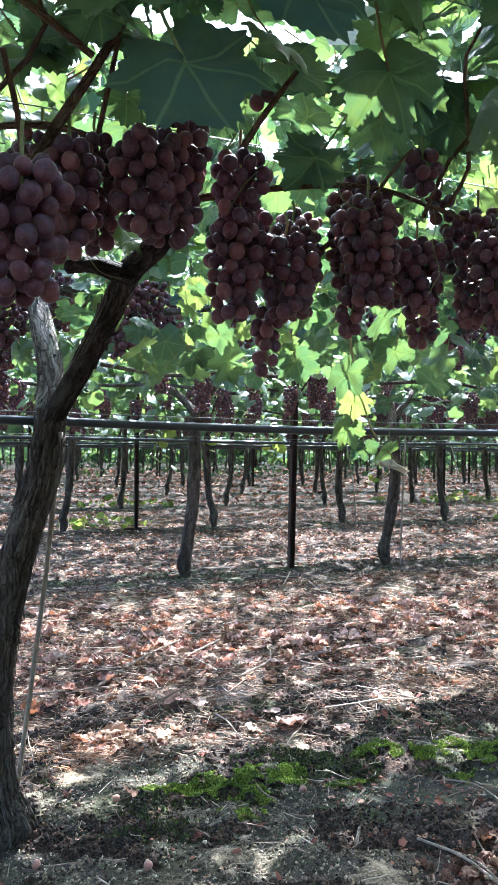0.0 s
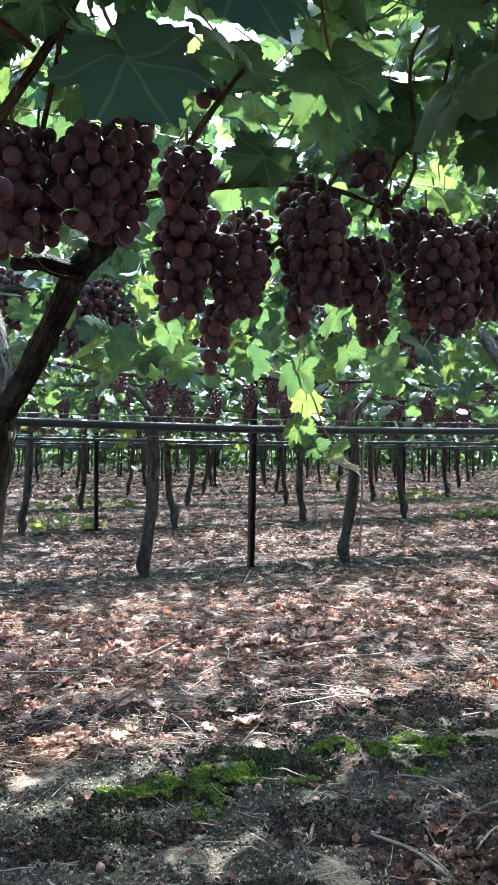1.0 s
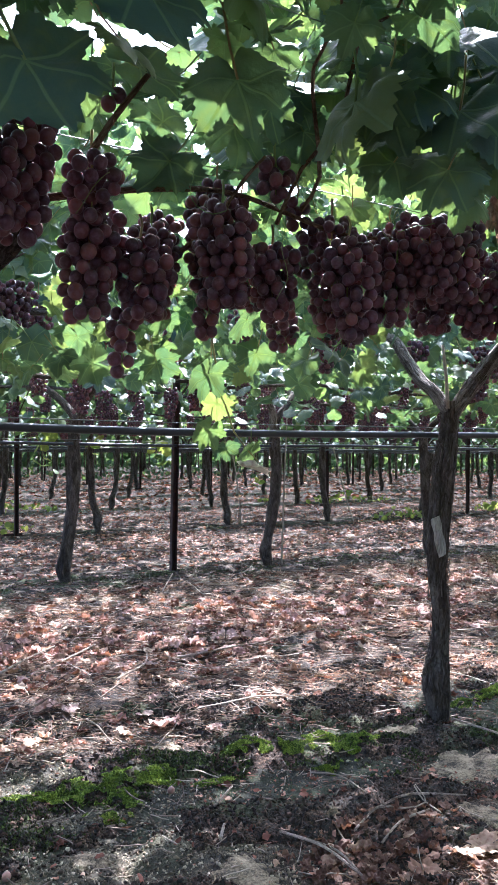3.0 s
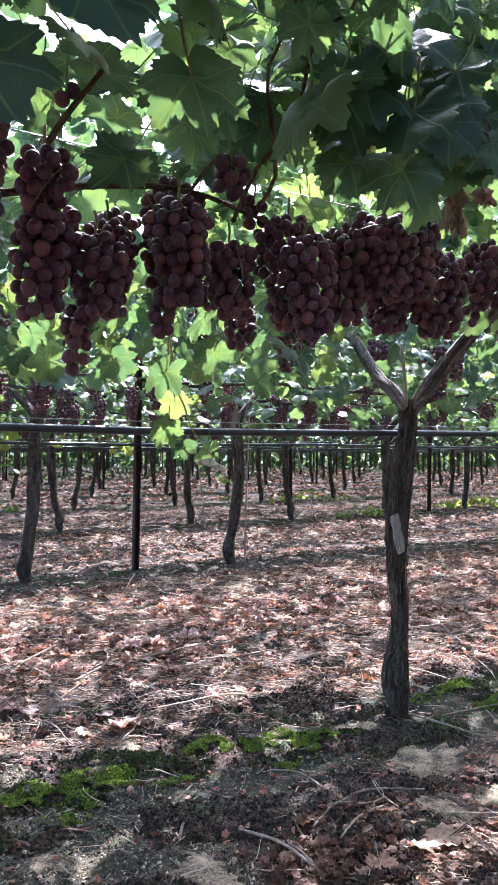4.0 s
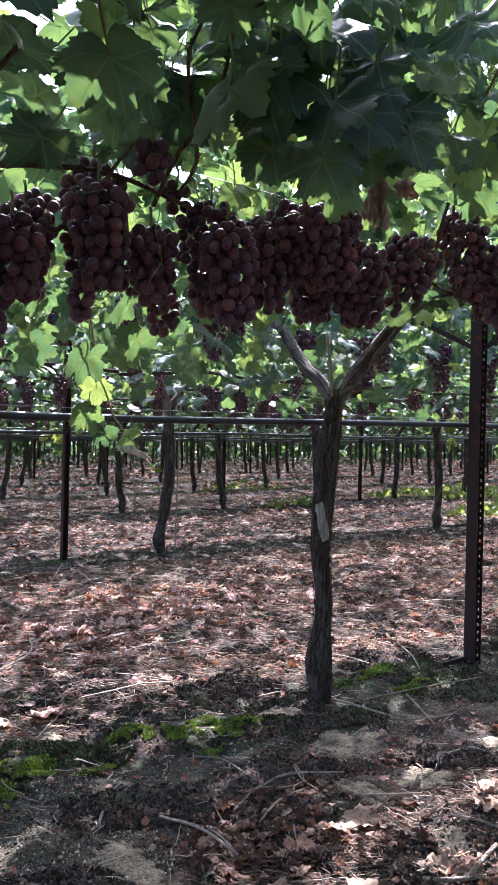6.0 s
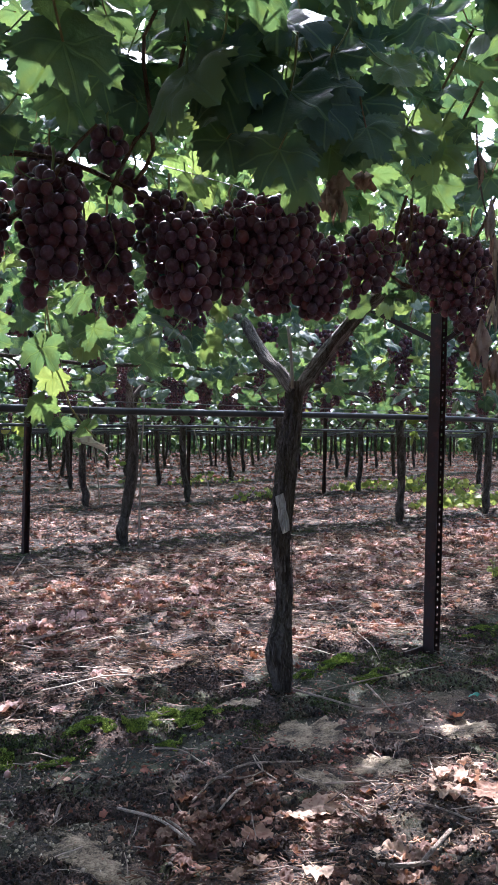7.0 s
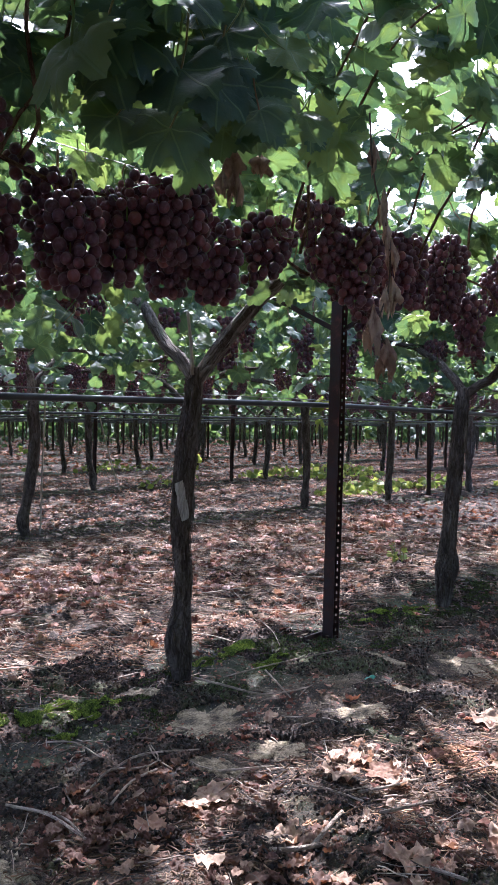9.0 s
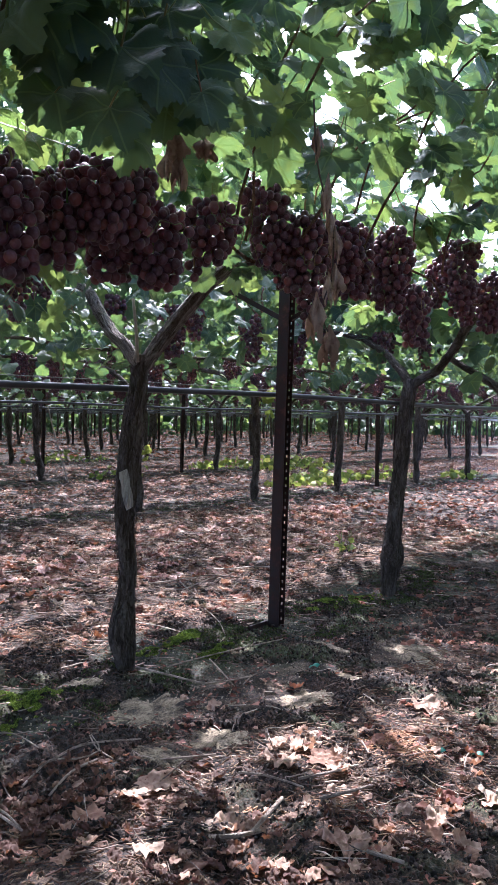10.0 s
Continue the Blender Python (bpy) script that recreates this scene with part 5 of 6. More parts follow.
def crumbs(n, box, seed, scale=1.0, bare=False):
    r = random.Random(seed)
    clods = []
    for c in range(4):
        bm = bmesh.new()
        bmesh.ops.create_icosphere(bm, subdivisions=1, radius=1.0)
        v = np.array([tuple(q.co * (0.75 + 1.3 * noise.noise(q.co * 2.6 + Vector((4 + 3 * c, 1, 7))))) for q in bm.verts])
        clods.append((v, [tuple(q.index for q in face.verts) for face in bm.faces], np.zeros((len(v), 2)), [0] * len(bm.faces)))
        bm.free()
    clods += [(v * np.array([1.9, 1.7, 2.4]), f, u, s) for v, f, u, s in (fragment(300 + c) for c in range(6))]
    out = []
    while len(out) < n:
        x, y = r.uniform(box[0], box[2]), r.uniform(box[1], box[3])
        heap, edge = mulch_heap(x, y)
        if bare and heap > edge:
            continue
        if not bare and heap < edge and r.random() > 0.05 + 0.5 * max(0, 1 - (edge - heap) / 0.12):
            continue
        s = scale * (0.002 + 0.006 * r.random() ** 2)
        lift = 0 if bare else mulch_rise(heap, edge)
        out.append(np.array(pose(x, y, ground_height(x, y) + s * 0.3 + lift, r.uniform(0, 360), r.uniform(0, 360), 0) @ Matrix.Diagonal((s * 1.3, s, s * 0.8, 1))))
    which = np.array([r.choice((0, 1, 2, 3, 0, 1, 2, 3, 4, 5, 6, 7, 8, 9)) for _ in out])
    if bare:
        which = which % 4
    me = join_copies("soil_crumbs", clods, np.array(out), which, grit_mat if bare else crumb_mat)
    tagged(new("soil_crumbs", me), "small pale crumbs of dry sandy soil" if bare else "dark crumbled soil and rotted mulch under the vines", "soil crumbs", kind="stuff")


crumbs(44000, (-2.0, -1.5, 2.6, 0.75), 21)
crumbs(13000, (-2.0, -1.3, 1.6, 0.55), 23, 0.6, True)
crumbs(4000, (-1.8, -0.6, -0.9, 0.3), 24, 0.75, True)
crumbs(5000, (-1.8, -0.7, -0.9, 0.1), 25, 0.9)
crumbs(5000, (-1.6, 2.75, 6.5, 3.85), 22, 1.1)


def moss_patch(spots, seed):
    """A low cushion of moss tufts round a few spots."""
    r = random.Random(seed)
    V, F = [], []
    for cx, cy, rx, ry in spots:
        rx, ry = rx * 1.3, ry * 1.3
        for _ in range(int(27000 * rx * ry / 0.02)):
            a, q = r.uniform(0, 6.28), math.sqrt(r.random())
            x, y = cx + math.cos(a) * q * rx, cy + math.sin(a) * q * ry
            if noise.noise(Vector((x * 14, y * 14, seed))) + 0.6 * noise.noise(Vector((x * 35, y * 35, seed))) < 0.0 + 0.55 * (q - 0.5):
                continue
            z = ground_height(x, y) + mulch_rise(*mulch_heap(x, y)) + 0.004 + 0.013 * (1 - q * q) + 0.007 * noise.noise(Vector((x * 38, y * 38, 0)))
            s, th = r.uniform(0.001, 0.0026), r.uniform(0, 6.28)
            b = len(V)
            V += [(x - s * math.cos(th), y - s * math.sin(th), z - 0.002), (x + s * math.cos(th), y + s * math.sin(th), z - 0.002), (x + r.gauss(0, 0.003), y + r.gauss(0, 0.003), z + r.uniform(0.001, 0.0035))]
            F.append((b, b + 1, b + 2))
    ob = new("moss_patch", mesh_from("moss_patch", V, F, [moss_mat], None, False))
    return tagged(ob, "bright green moss cushion on damp dark soil", "moss", "moss patches", "stuff")


moss_patch([(-1.36, 0.07, 0.07, 0.05), (-1.22, 0.07, 0.12, 0.06), (-1.06, 0.05, 0.13, 0.07), (-1.18, -0.1, 0.10, 0.04)], 1)
moss_patch([(-0.67, 0.10, 0.06, 0.05), (-0.84, -0.03, 0.06, 0.04)], 2)
moss_patch([(-0.47, 0.07, 0.12, 0.05), (-0.36, 0.0, 0.09, 0.05), (-0.5, -0.09, 0.07, 0.03)], 3)
moss_patch([(0.21, 0.09, 0.07, 0.05), (0.40, 0.13, 0.09, 0.05), (0.36, -0.07, 0.09, 0.04)], 4)
moss_patch([(1.54, 0.04, 0.16, 0.08), (1.3, 0.08, 0.1, 0.06)], 5)


def moss_film(n, box, seed):
    """Thin dark moss over the damp strip under a row."""
    r = random.Random(seed)
    V, F = [], []
    while len(F) < n:
        x, y = r.uniform(box[0], box[2]), r.uniform(box[1], box[3])
        mid, half = (box[1] + box[3]) / 2, (box[3] - box[1]) / 2
        if noise.noise(Vector((x * 4, y * 7, seed))) + 0.7 * noise.noise(Vector((x * 17, y * 17, seed))) < -0.05 + 0.5 * ((y - mid) / half) ** 2:
            continue
        z = ground_height(x, y) + mulch_rise(*mulch_heap(x, y)) + 0.004
        s, th = r.uniform(0.0015, 0.004), r.uniform(0, 6.28)
        b = len(V)
        V += [(x - s * math.cos(th), y - s * math.sin(th), z - 0.003), (x + s * math.cos(th), y + s * math.sin(th), z - 0.003), (x + r.gauss(0, 0.003), y + r.gauss(0, 0.003), z + r.uniform(0.001, 0.0045))]
        F.append((b, b + 1, b + 2))
    ob = new("moss_film", mesh_from("moss_film", V, F, [dark_moss_mat], None, False))
    return tagged(ob, "thin dark green moss on the damp soil under the vines", "moss", "moss patches", "stuff")


moss_film(42000, (-1.6, -0.28, 2.6, 0.26), 3)
moss_film(9000, (-1.4, 3.1, 6.0, 3.5), 4)


def soil_patch(x, y, rx, ry, seed):
    """A slightly domed crust of pale dry soil."""
    V, F, rings, seg = [(x, y, ground_height(x, y) + 0.007)], [], 6, 44
    for j in range(1, rings + 1):
        f = j / rings
        for k in range(seg):
            a = 2 * math.pi * k / seg
            q = f * (1 + 0.7 * noise.noise(Vector((math.cos(a) * 1.6 + seed, math.sin(a) * 1.6, 0))) + 0.6 * noise.noise(Vector((math.cos(a) * 4 + seed, math.sin(a) * 4, 2))) + 0.3 * noise.noise(Vector((math.cos(a) * 10 + seed, math.sin(a) * 10, 2))))
            px, py = x + math.cos(a) * rx * q, y + math.sin(a) * ry * q
            V.append((px, py, ground_height(px, py) + 0.007 * (1 - f ** 3) - 0.006 * (j == rings) + 0.004 * noise.noise(Vector((px * 30, py * 30, seed)))))
    F = [(0, 1 + k, 1 + (k + 1) % seg) for k in range(seg)]
    for j in range(rings - 1):
        a, b = 1 + j * seg, 1 + (j + 1) * seg
        F += [(a + k, b + k, b + (k + 1) % seg, a + (k + 1) % seg) for k in range(seg)]
    ob = new("bare_soil", mesh_from("bare_soil", V, F, [crust_mat]))
    return tagged(ob, "pale dry crust of bare soil between the dark mulch", "bare soil", "bare soil patches", "stuff")


for i, (x, y, rx, ry) in enumerate(BARE):
    soil_patch(x, y, rx, ry, 3.1 * i)


def fallen_leaf(x, y, size, turn, seed, material, label):
    v, f, u, s = wither(leaf_shape(40, 6, seed, curl=0.16 * math.sin(seed * 1.7), fold=0.1 + 0.12 * math.cos(seed * 2.3), petiole=True, teeth=0.07, crumple=0.2), seed, 0.4 + 0.2 * math.sin(seed * 5.1))
    ob = new("fallen_leaf", mesh_from("fallen_leaf", v, f, [material, twig_mat], u, True, s))
    ob.matrix_basis = pose(x, y, ground_height(x, y) + 0.016, random.uniform(-10, 10), random.uniform(-10, 10), turn) @ Matrix.Diagonal((size, size, size * 0.7, 1))
    return tagged(ob, label, "fallen leaf", "large fallen leaves")


NEAR_LEAVES = [(-0.579, -0.674, 0.078, 0), (-0.501, -0.670, 0.108, 77), (-0.227, -0.814, 0.103, 154), (-0.128, -0.726, 0.067, 231), (-0.101, -0.788, 0.084, 308), (-0.126, -0.883, 0.093, 25), (-0.158, -0.938, 0.067, 102), (-0.755, -0.891, 0.067, 179), (-0.567, -0.930, 0.076, 256), (-0.473, -1.165, 0.100, 333), (-0.638, -1.070, 0.070, 50), (0.414, -0.875, 0.104, 127), (0.187, -0.948, 0.051, 204), (-0.804, -0.773, 0.045, 281), (-0.530, -1.225, 0.060, 358), (-0.372, -1.315, 0.036, 75), (-0.719, -0.677, 0.079, 152), (-0.601, -0.915, 0.047, 229), (-0.446, -1.221, 0.054, 306), (-0.898, -0.818, 0.043, 23)]
ALLEY_LEAVES = [(-0.894, 0.534, 0.088, 0), (-0.701, 0.623, 0.063, 77), (-0.763, 0.456, 0.104, 154), (-0.798, 0.539, 0.060, 231), (-0.396, 0.502, 0.065, 308), (-0.318, 0.908, 0.110, 25), (-1.037, 0.742, 0.095, 102), (-0.989, 0.692, 0.063, 179), (-0.821, 1.409, 0.069, 256), (-0.005, 1.357, 0.150, 333), (-0.169, 1.328, 0.146, 50), (-1.176, 1.334, 0.101, 127), (0.485, 1.420, 0.137, 204), (-0.620, 1.088, 0.083, 281), (-0.732, 0.443, 0.068, 358), (-0.643, 0.328, 0.051, 75)]
for i, (x, y, s, turn) in enumerate(NEAR_LEAVES):
    fallen_leaf(x, y, s * 1.1, turn, 500 + i, tan_mat, "dry curled tan vine leaf lying on the soil")
for i, (x, y, s, turn) in enumerate(ALLEY_LEAVES):
    fallen_leaf(x, y, s * 1.1, turn, 530 + i, pink_mat, "dry curled pinkish vine leaf lying in the alley")


def stick(points, name="stick"):
    pts = [(x, y, ground_height(x, y) + h + 0.012, r) for x, y, h, r in points]
    ob = new(name, tube_mesh(name, pts, pale_cane_mat, sides=8, step=0.03, rough=0.2, seed=points[0][0]))
    return tagged(ob, "bare grey pruned cane lying on the ground", "stick", "sticks on the ground")


stick([(-0.65, -0.955, 0.010, 0.0045), (-0.605, -0.98, 0.012, 0.005), (-0.55, -1.005, 0.012, 0.0045)])
stick([(-0.565, -0.995, 0.012, 0.005), (-0.5, -0.98, 0.018, 0.005), (-0.42, -0.962, 0.02, 0.004)])
stick([(-0.36, -1.02, 0.012, 0.004), (-0.29, -1.04, 0.013, 0.004), (-0.21, -1.062, 0.014, 0.003)])
stick([(-0.3, -0.92, 0.010, 0.0035), (-0.22, -0.945, 0.012, 0.0035), (-0.12, -0.97, 0.012, 0.0025)])
stick([(-0.62, -0.42, 0.010, 0.003), (-0.5, -0.4, 0.02, 0.003), (-0.36, -0.46, 0.012, 0.002)])
stick([(-0.72, -0.55, 0.010, 0.003), (-0.62, -0.5, 0.014, 0.003), (-0.5, -0.47, 0.012, 0.002)])
stick([(0.1, -0.1, 0.008, 0.0024), (0.35, -0.12, 0.010, 0.0024), (0.6, -0.2, 0.008, 0.002)])

stick([(-0.606, -0.128, 0.016, 0.0022), (-0.584, -0.225, 0.022, 0.0019), (-0.606, -0.358, 0.016, 0.0015)])
stick([(-0.742, -0.483, 0.016, 0.0030), (-0.635, -0.438, 0.022, 0.0026), (-0.570, -0.453, 0.016, 0.0021), (-0.497, -0.455, 0.022, 0.0017), (-0.450, -0.369, 0.016, 0.0012)])
stick([(-1.001, 0.511, 0.016, 0.0025), (-1.003, 0.410, 0.022, 0.0021), (-1.007, 0.295, 0.016, 0.0017), (-0.971, 0.246, 0.022, 0.0014)])
stick([(0.219, -0.180, 0.016, 0.0030), (0.157, -0.278, 0.022, 0.0026), (0.097, -0.391, 0.016, 0.0021)])
stick([(0.078, 0.437, 0.016, 0.0022), (0.048, 0.271, 0.022, 0.0019), (0.006, 0.085, 0.016, 0.0015)])
stick([(-0.890, -0.398, 0.016, 0.0035), (-0.862, -0.521, 0.022, 0.0030), (-0.868, -0.657, 0.016, 0.0024)])
stick([(0.004, -0.054, 0.016, 0.0040), (0.016, -0.203, 0.022, 0.0034), (0.056, -0.325, 0.016, 0.0028), (0.199, -0.378, 0.022, 0.0022)])
stick([(-1.036, -0.380, 0.016, 0.0040), (-0.995, -0.327, 0.022, 0.0034)])
stick([(-0.958, -0.218, 0.016, 0.0030), (-0.867, -0.149, 0.022, 0.0026)])
stick([(-0.476, -0.707, 0.016, 0.0025), (-0.520, -0.823, 0.022, 0.0021)])
stick([(-0.457, -0.372, 0.016, 0.0022), (-0.494, -0.442, 0.022, 0.0019), (-0.504, -0.514, 0.016, 0.0015)])
stick([(-0.861, -0.448, 0.016, 0.0030), (-0.844, -0.544, 0.022, 0.0026), (-0.862, -0.641, 0.016, 0.0021)])
stick([(-0.428, -0.597, 0.016, 0.0025), (-0.315, -0.680, 0.022, 0.0021)])
stick([(-0.359, -0.790, 0.016, 0.0030), (-0.354, -0.869, 0.022, 0.0026), (-0.345, -0.965, 0.016, 0.0021)])
stick([(-0.485, -1.213, 0.016, 0.0040), (-0.481, -1.289, 0.022, 0.0034)])
stick([(0.759, 0.331, 0.016, 0.0022), (0.651, 0.160, 0.022, 0.0019), (0.537, 0.025, 0.016, 0.0015)])
stick([(-1.264, 0.980, 0.016, 0.0050), (-1.003, 1.279, 0.022, 0.0043), (-0.762, 1.515, 0.016, 0.0035)])
stick([(-0.879, 1.185, 0.016, 0.0045), (-0.604, 1.446, 0.022, 0.0038)])
stick([(-0.765, 0.852, 0.016, 0.0040), (-0.575, 1.012, 0.022, 0.0034), (-0.453, 1.243, 0.016, 0.0028)])
stick([(-0.372, 1.122, 0.016, 0.0050), (-0.036, 1.150, 0.022, 0.0043)])
stick([(-1.524, 0.950, 0.016, 0.0050), (-1.380, 0.971, 0.022, 0.0043)])
stick([(0.296, 2.628, 0.016, 0.0050), (0.606, 3.105, 0.022, 0.0043)])

dusty_berry = berry_near.copy()
dusty_berry.materials.clear()
dusty_berry.materials.append(plain("withered_grape", (0.42, 0.22, 0.17), 0.6, 0.0, 0.35, 60.0))
for x, y in [(-0.99, -0.05), (-1.45, 0.05), (-1.19, 0.81), (-0.42, 0.71), (-0.25, 0.64), (-1.68, -0.17), (-1.48, -0.3), (-1.38, 0.87), (-0.3, 0.9), (0.05, 0.7)]:
    ob = new("fallen_grape", dusty_berry)
    ob.matrix_basis = pose(x, y, ground_height(x, y) + 0.009, 30, 20, 10) @ Matrix.Diagonal((0.0092, 0.0092, 0.0102, 1))
    tagged(ob, "single dusty red grape lying on the soil", "grape", "fallen grapes")


def tape(x, y, z, turn, size=0.03):
    v, f = [], []
    for j in range(5):
        t = j / 4
        for s in (0, 1):
            v.append((size * (t - 0.5), 0.006 * math.sin(t * 5) + s * 0.002, (s - 0.5) * 0.014 + 0.005 * math.cos(t * 4)))
    for j in range(4):
        f.append((2 * j, 2 * j + 1, 2 * j + 3, 2 * j + 2))
    v2 = v + [(a, b + 0.0008, c) for a, b, c in v]
    f2 = f + [tuple(q + len(v) for q in face[::-1]) for face in f]
    ob = new("plastic_tie", mesh_from("plastic_tie", v2, f2, [tape_mat]))
    ob.matrix_basis = pose(x, y, z, *turn)
    return tagged(ob, "scrap of bright green plastic tying tape", "plastic tie", "green plastic ties")


for x, y in [(-0.56, -0.55), (0.11, -1.07), (0.16, -1.15), (0.47, -0.43), (-0.95, 0.6)]:
    tape(x, y, ground_height(x, y) + 0.012, (70, 0, 40 + 90 * x), 0.035)
tape(-0.845, -0.5, 1.215, (0, 60, -30), 0.028)

# ---- stake beside the first vine ----
sx = [(-1.663, 0.222, -0.03, 0.0064), (-1.640, 0.139, 0.300, 0.0062), (-1.622, 0.056, 0.600, 0.006), (-1.612, -0.030, 0.910, 0.0056)]
ob = new("bamboo_stake", tube_mesh("bamboo_stake", sx, bamboo_mat, sides=10, step=0.03, rough=0.1))
tagged(ob, "thin grey bamboo stake leaning against the vine trunk", "stake")

for pts in ([(1.657, 3.33, -0.03, 0.007), (1.665, 3.32, 0.45, 0.007), (1.683, 3.3, 1.2, 0.006)], [(3.257, 6.53, -0.03, 0.008), (3.2, 6.5, 0.4, 0.008), (3.1, 6.5, 0.95, 0.008)], [(4.795, 6.28, -0.03, 0.008), (4.72, 6.4, 0.4, 0.008), (4.62, 6.5, 0.95, 0.008)]):
    ob = new("bamboo_stake", tube_mesh("bamboo_stake", pts, bamboo_mat, sides=6, step=0.1, rough=0.1))
    tagged(ob, "thin bamboo stake beside a farther vine trunk", "stake", "stakes of farther vines")

def folded_leaf(length, width, seed):
    """A dead leaf that hangs folded like a closed umbrella, ragged below."""
    r = random.Random(seed)
    rings, seg = 9, 26
    ph = [r.uniform(0, 6.28) for _ in range(4)]
    V, F = [], []
    for j in range(rings + 1):
        t = j / rings
        R = width / 2 * (0.06 + 0.94 * math.sin(math.pi * min(1.0, t * 0.66 + 0.02)) ** 1.6)
        for k in range(seg):
            a = 2 * math.pi * k / seg
            pleat = 1 + 0.5 * math.sin(4 * a + ph[0] + 1.6 * t) + 0.3 * math.sin(11 * a + ph[1] - 3 * t) + 0.35 * noise.noise(Vector((math.cos(a) * 2, math.sin(a) * 2, 4 * t + seed)))
            hem = 1 - 0.45 * t * (0.5 + 0.5 * math.sin(2 * a + ph[2])) - 0.16 * t * math.sin(7 * a + ph[3])
            q = R * pleat
            V.append((q * math.cos(a) + 0.1 * width * math.sin(3 * t + ph[1]), 0.6 * q * math.sin(a), -length * t * hem))
    for j in range(rings):
        for k in range(seg):
            F.append((j * seg + k, j * seg + (k + 1) % seg, (j + 1) * seg + (k + 1) % seg, (j + 1) * seg + k))
    return mesh_from("dry_leaf", V, F, [brown_mat])


# ---- dry leaves that hang on a string of withered shoot ----
root = tagged(new("withered_shoot"), "withered shoot with brown crumpled leaves hanging from the canopy", "withered shoot")
piece("shoot", tube_mesh("shoot", [(-0.44, -1.02, 1.5, 0.002), (-0.426, -1.02, 1.389, 0.002), (-0.399, -1.02, 1.325, 0.002), (-0.358, -1.02, 1.25, 0.002), (-0.362, -1.02, 1.141, 0.0018), (-0.40, -1.02, 1.075, 0.0016), (-0.356, -1.02, 1.02, 0.0014)], twig_mat, sides=5, step=0.03), root)
for i, (x, top, low, width) in enumerate([(-0.383, 1.365, 1.268, 0.030), (-0.37, 1.30, 1.22, 0.026), (-0.352, 1.268, 1.178, 0.032), (-0.350, 1.18, 1.094, 0.036), (-0.372, 1.16, 1.09, 0.022), (-0.416, 1.112, 1.012, 0.058), (-0.366, 1.047, 0.958, 0.058), (-0.425, 1.45, 1.38, 0.024)]):
    piece("dry_leaf", folded_leaf(top - low, width * 0.8, 600 + i), root, pose(x, -1.02, top, 0, 0, 40 * i))


# single dry leaves caught in the near canopy
root = tagged(new("withered_shoot"), "short withered shoot with brown dry leaves among the green canopy", "withered shoot")
piece("shoot", tube_mesh("shoot", [(-0.52, -0.7, 1.5, 0.0025), (-0.508, -0.7, 1.45, 0.002), (-0.5, -0.7, 1.36, 0.0015)], twig_mat, sides=5, step=0.03), root)
for i, (x, y, top, low, width) in enumerate([(-0.508, -0.7, 1.49, 1.41, 0.05), (-0.5, -0.7, 1.44, 1.355, 0.045), (-0.53, -0.69, 1.43, 1.37, 0.03)]):
    piece("dry_leaf", folded_leaf(top - low, width, 660 + i), root, pose(x, y, top, 0, 0, 50 * i))
piece("dry_leaf", folded_leaf(0.05, 0.06, 669), root, pose(-0.416, -0.7, 1.49, 0, 0, 20))
piece("shoot", tube_mesh("shoot", [(-0.52, -0.7, 1.5, 0.0018), (-0.47, -0.7, 1.505, 0.0015), (-0.416, -0.7, 1.49, 0.0012)], twig_mat, sides=5, step=0.03), root)

# ---- low weeds and stray shoots by the farther trunks ----
def weed_clump(x, y, size, n, seed, leafsize=0.07):
    r = random.Random(seed)
    root = tagged(new("weed_clump"), "low clump of bright yellow-green weeds on the litter", "weeds", "weed clumps")
    root.location = (x, y, 0)
    out, which = [], []
    for _ in range(int(n * 0.6)):
        a, q = r.uniform(0, 6.28), math.sqrt(r.random())
        p = (math.cos(a) * q * size * 1.6, math.sin(a) * q * size * 0.7, r.uniform(0.03, 0.06 + 0.18 * (1 - q)))
        out.append(np.array(leaf_pose(p, leafsize * r.uniform(0.6, 1.4), r, 0, 40)))
        which.append(r.randrange(3))
    piece("foliage", join_copies("foliage", far_shapes, np.array(out), np.array(which), weed_mat, [stalk_mat]), root)["kind"] = "stuff"
    for _ in range(7):
        a, q = r.uniform(0, 6.28), r.uniform(0.2, 0.9)
        px, py = math.cos(a) * q * size * 1.4, math.sin(a) * q * size * 0.6
        piece("stem", tube_mesh("stem", [(px * 0.6, py * 0.6, -0.02, 0.003), (px * 0.8, py * 0.8, 0.07, 0.0025), (px, py, 0.16, 0.0015)], stalk_mat, sides=4, step=0.05), root)


for i, (x, y, size, n) in enumerate([(6.9, 4.1, 0.5, 220), (7.8, 4.4, 0.5, 200), (8.6, 4.0, 0.45, 160), (9.6, 6.2, 0.6, 220), (8.6, 6.9, 0.6, 200), (10.8, 7.4, 0.7, 220), (0.35, 7.0, 0.35, 70), (1.4, 10.1, 0.5, 100), (9.9, 3.4, 0.35, 100), (7.6, 9.9, 0.6, 150), (5.7, 6.4, 0.3, 60), (2.5, 0.75, 0.08, 26)]):
    weed_clump(x, y, size, n, 700 + i, 0.07 if n > 30 else 0.04)


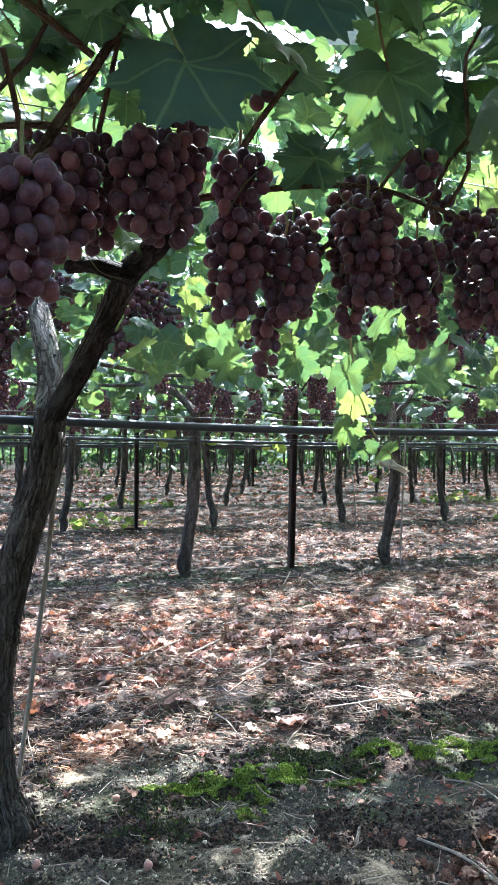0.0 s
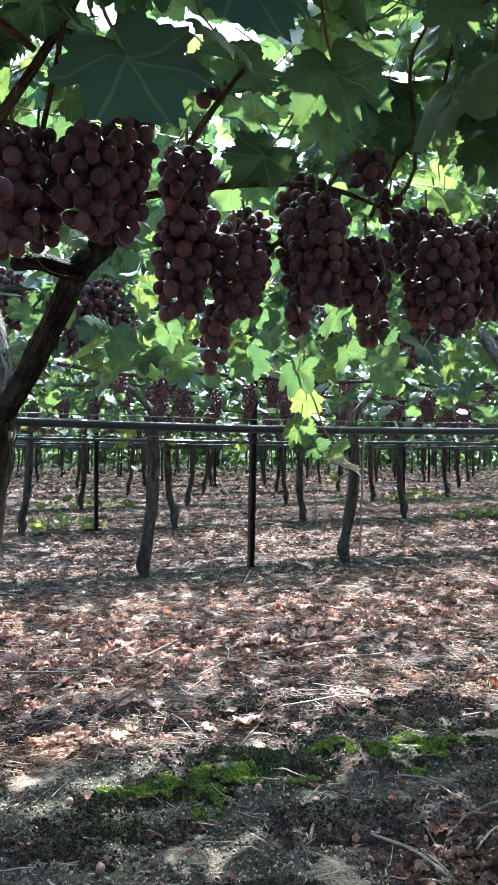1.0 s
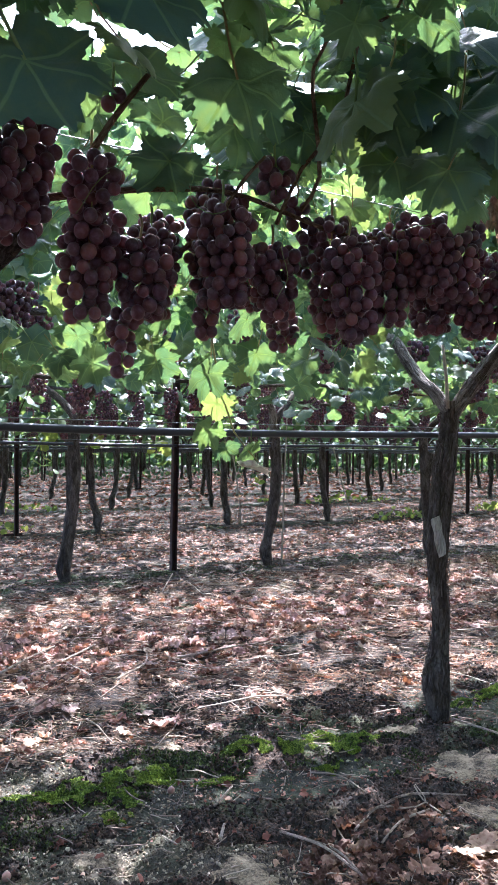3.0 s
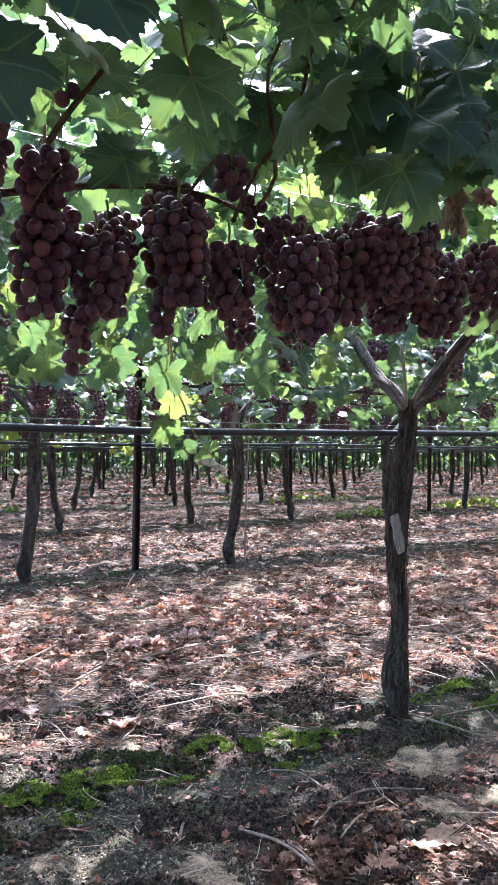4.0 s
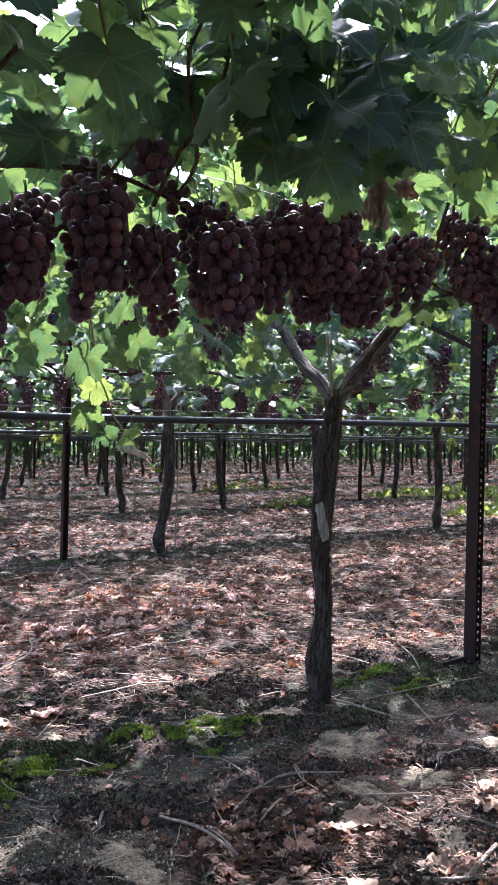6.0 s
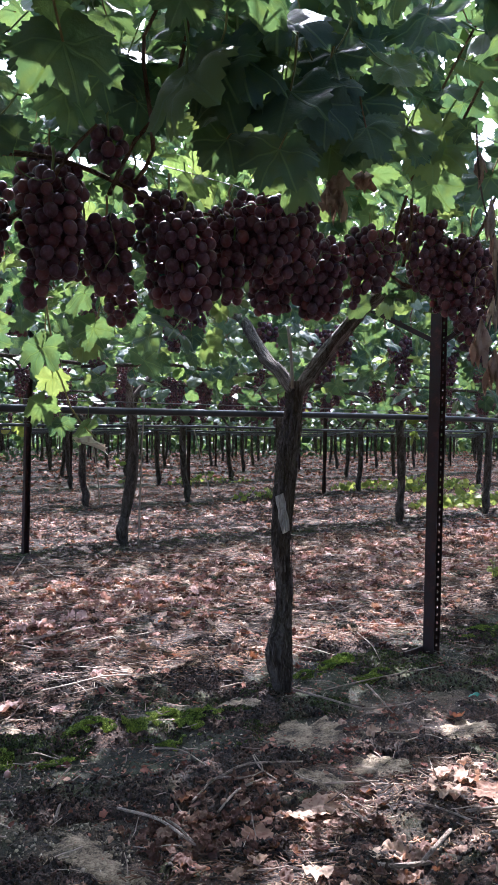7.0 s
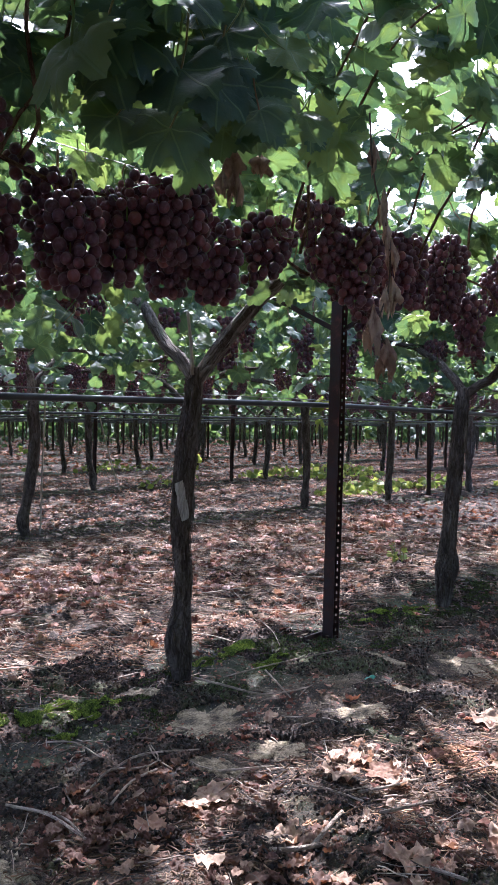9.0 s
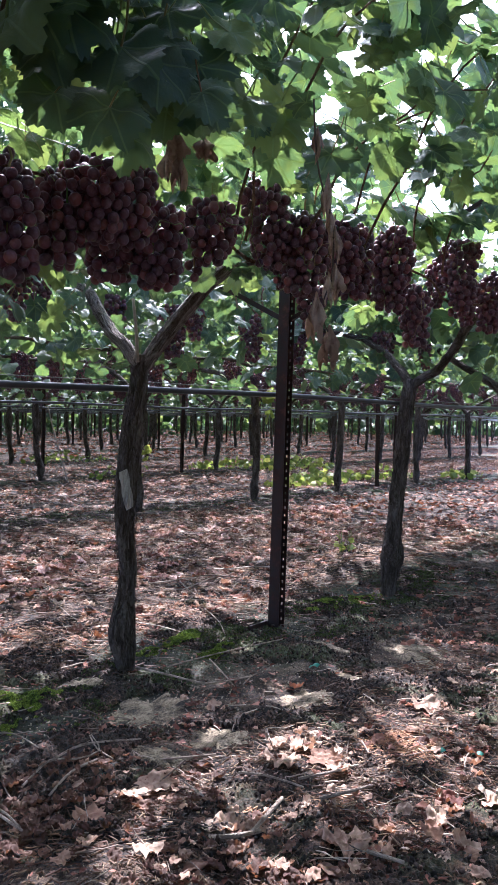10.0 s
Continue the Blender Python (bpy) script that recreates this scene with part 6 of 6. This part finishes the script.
def stray_shoot(x, y, z0, z1, n, seed):
    """A thin young shoot with a few light leaves beside a farther trunk."""
    r = random.Random(seed)
    root = tagged(new("young_shoot"), "thin young vine shoot with bright yellow-green leaves", "vine shoot", "young shoots")
    root.location = (x, y, 0)
    piece("stem", tube_mesh("stem", [(0, 0, z0, 0.003), (r.uniform(-0.06, 0.06), r.uniform(-0.05, 0.05), (z0 + z1) / 2, 0.0025), (r.uniform(-0.1, 0.1), 0, z1, 0.0015)], stalk_mat, sides=5, step=0.08), root)
    for _ in range(n):
        p = (r.gauss(0, 0.07), r.gauss(0, 0.07), r.uniform(min(z0, z1), max(z0, z1)))
        piece("leaf", weed_leaves[r.randrange(3)], root, leaf_pose(p, r.uniform(0.07, 0.13), r, 0, 40))


weed_leaves = [mesh_from("leaf", v, f, [weed_mat, stalk_mat], u, True, s) for v, f, u, s in mid_shapes[:3]]
for i, (x, y, z0, z1, n) in enumerate([(4.85, 3.15, 1.2, 0.95, 11), (0.85, 6.5, 1.1, 0.6, 12), (1.25, 6.4, 1.1, 0.85, 8), (4.95, 3.2, 1.1, 0.75, 5), (6.2, 6.4, 0.0, 0.5, 10), (2.2, 6.6, 1.05, 0.8, 6), (5.6, 9.7, 0.0, 0.45, 9)]):
    stray_shoot(x, y, z0, z1, n, 800 + i)

v, f, u, s2 = leaf_shape(22, 3, 640, curl=0.8, fold=1.3, petiole=False, teeth=0.04, crumple=0.2)
v = v * np.array([0.26, 1.0, 0.7])
piece("leaf", mesh_from("leaf", v, f, [pale_mat], u), vines["b"], pose(-0.985, -0.42, 0.838, 0, 0, -114) @ pose(0, 0, 0, -18, 40, 0) @ Matrix.Diagonal((0.075, 0.092, 0.06, 1)), "pale withered curled leaf")


# ---- leaf wall added to block the bright horizon sky under the canopies ----
def far_hedge():
    r = random.Random(77)
    out, which = [], []
    for _ in range(15000):
        a = r.uniform(-20, 110)
        d = r.uniform(50, 62)
        x, y = d * math.sin(radians(a)), d * math.cos(radians(a))
        z = r.uniform(0, 1) ** 1.3 * (3.0 + 1.2 * noise.noise(Vector((a * 0.2, 0, 0))))
        s = r.uniform(0.3, 0.65)
        out.append(np.array(leaf_pose((x, y, z), s, r, 0, 60)))
        which.append(r.randrange(3))
    me = join_copies("far_hedge", far_shapes, np.array(out), np.array(which), leaf_mat, [stalk_mat])
    tagged(new("far_hedge", me), "wall of green leaves added to close off the far horizon", "hedge", kind="stuff")


far_hedge()


def undergrowth():
    """Low suckers and weeds along the distant rows, added to cover pale far ground."""
    r = random.Random(88)
    out, which = [], []
    while len(out) < 2600:
        k = r.randrange(7, 17)
        y = k * ROW + r.gauss(0, 0.35)
        x = r.uniform(0.05 * y - 4, 2.4 * y + 4)
        if math.hypot(x, y) > 55 or noise.noise(Vector((x * 0.25, k * 1.7, 2.0))) < -0.15:
            continue
        z = 0.03 + 0.26 * r.random() ** 2
        out.append(np.array(leaf_pose((x, y, z), r.uniform(0.08, 0.17), r, 0, 55)))
        which.append(r.randrange(3))
    me = join_copies("undergrowth", far_shapes, np.array(out), np.array(which), leaf_mat, [stalk_mat])
    tagged(new("undergrowth", me), "low dull green weeds under the distant rows, added to cover pale ground", "weeds", kind="stuff")


undergrowth()
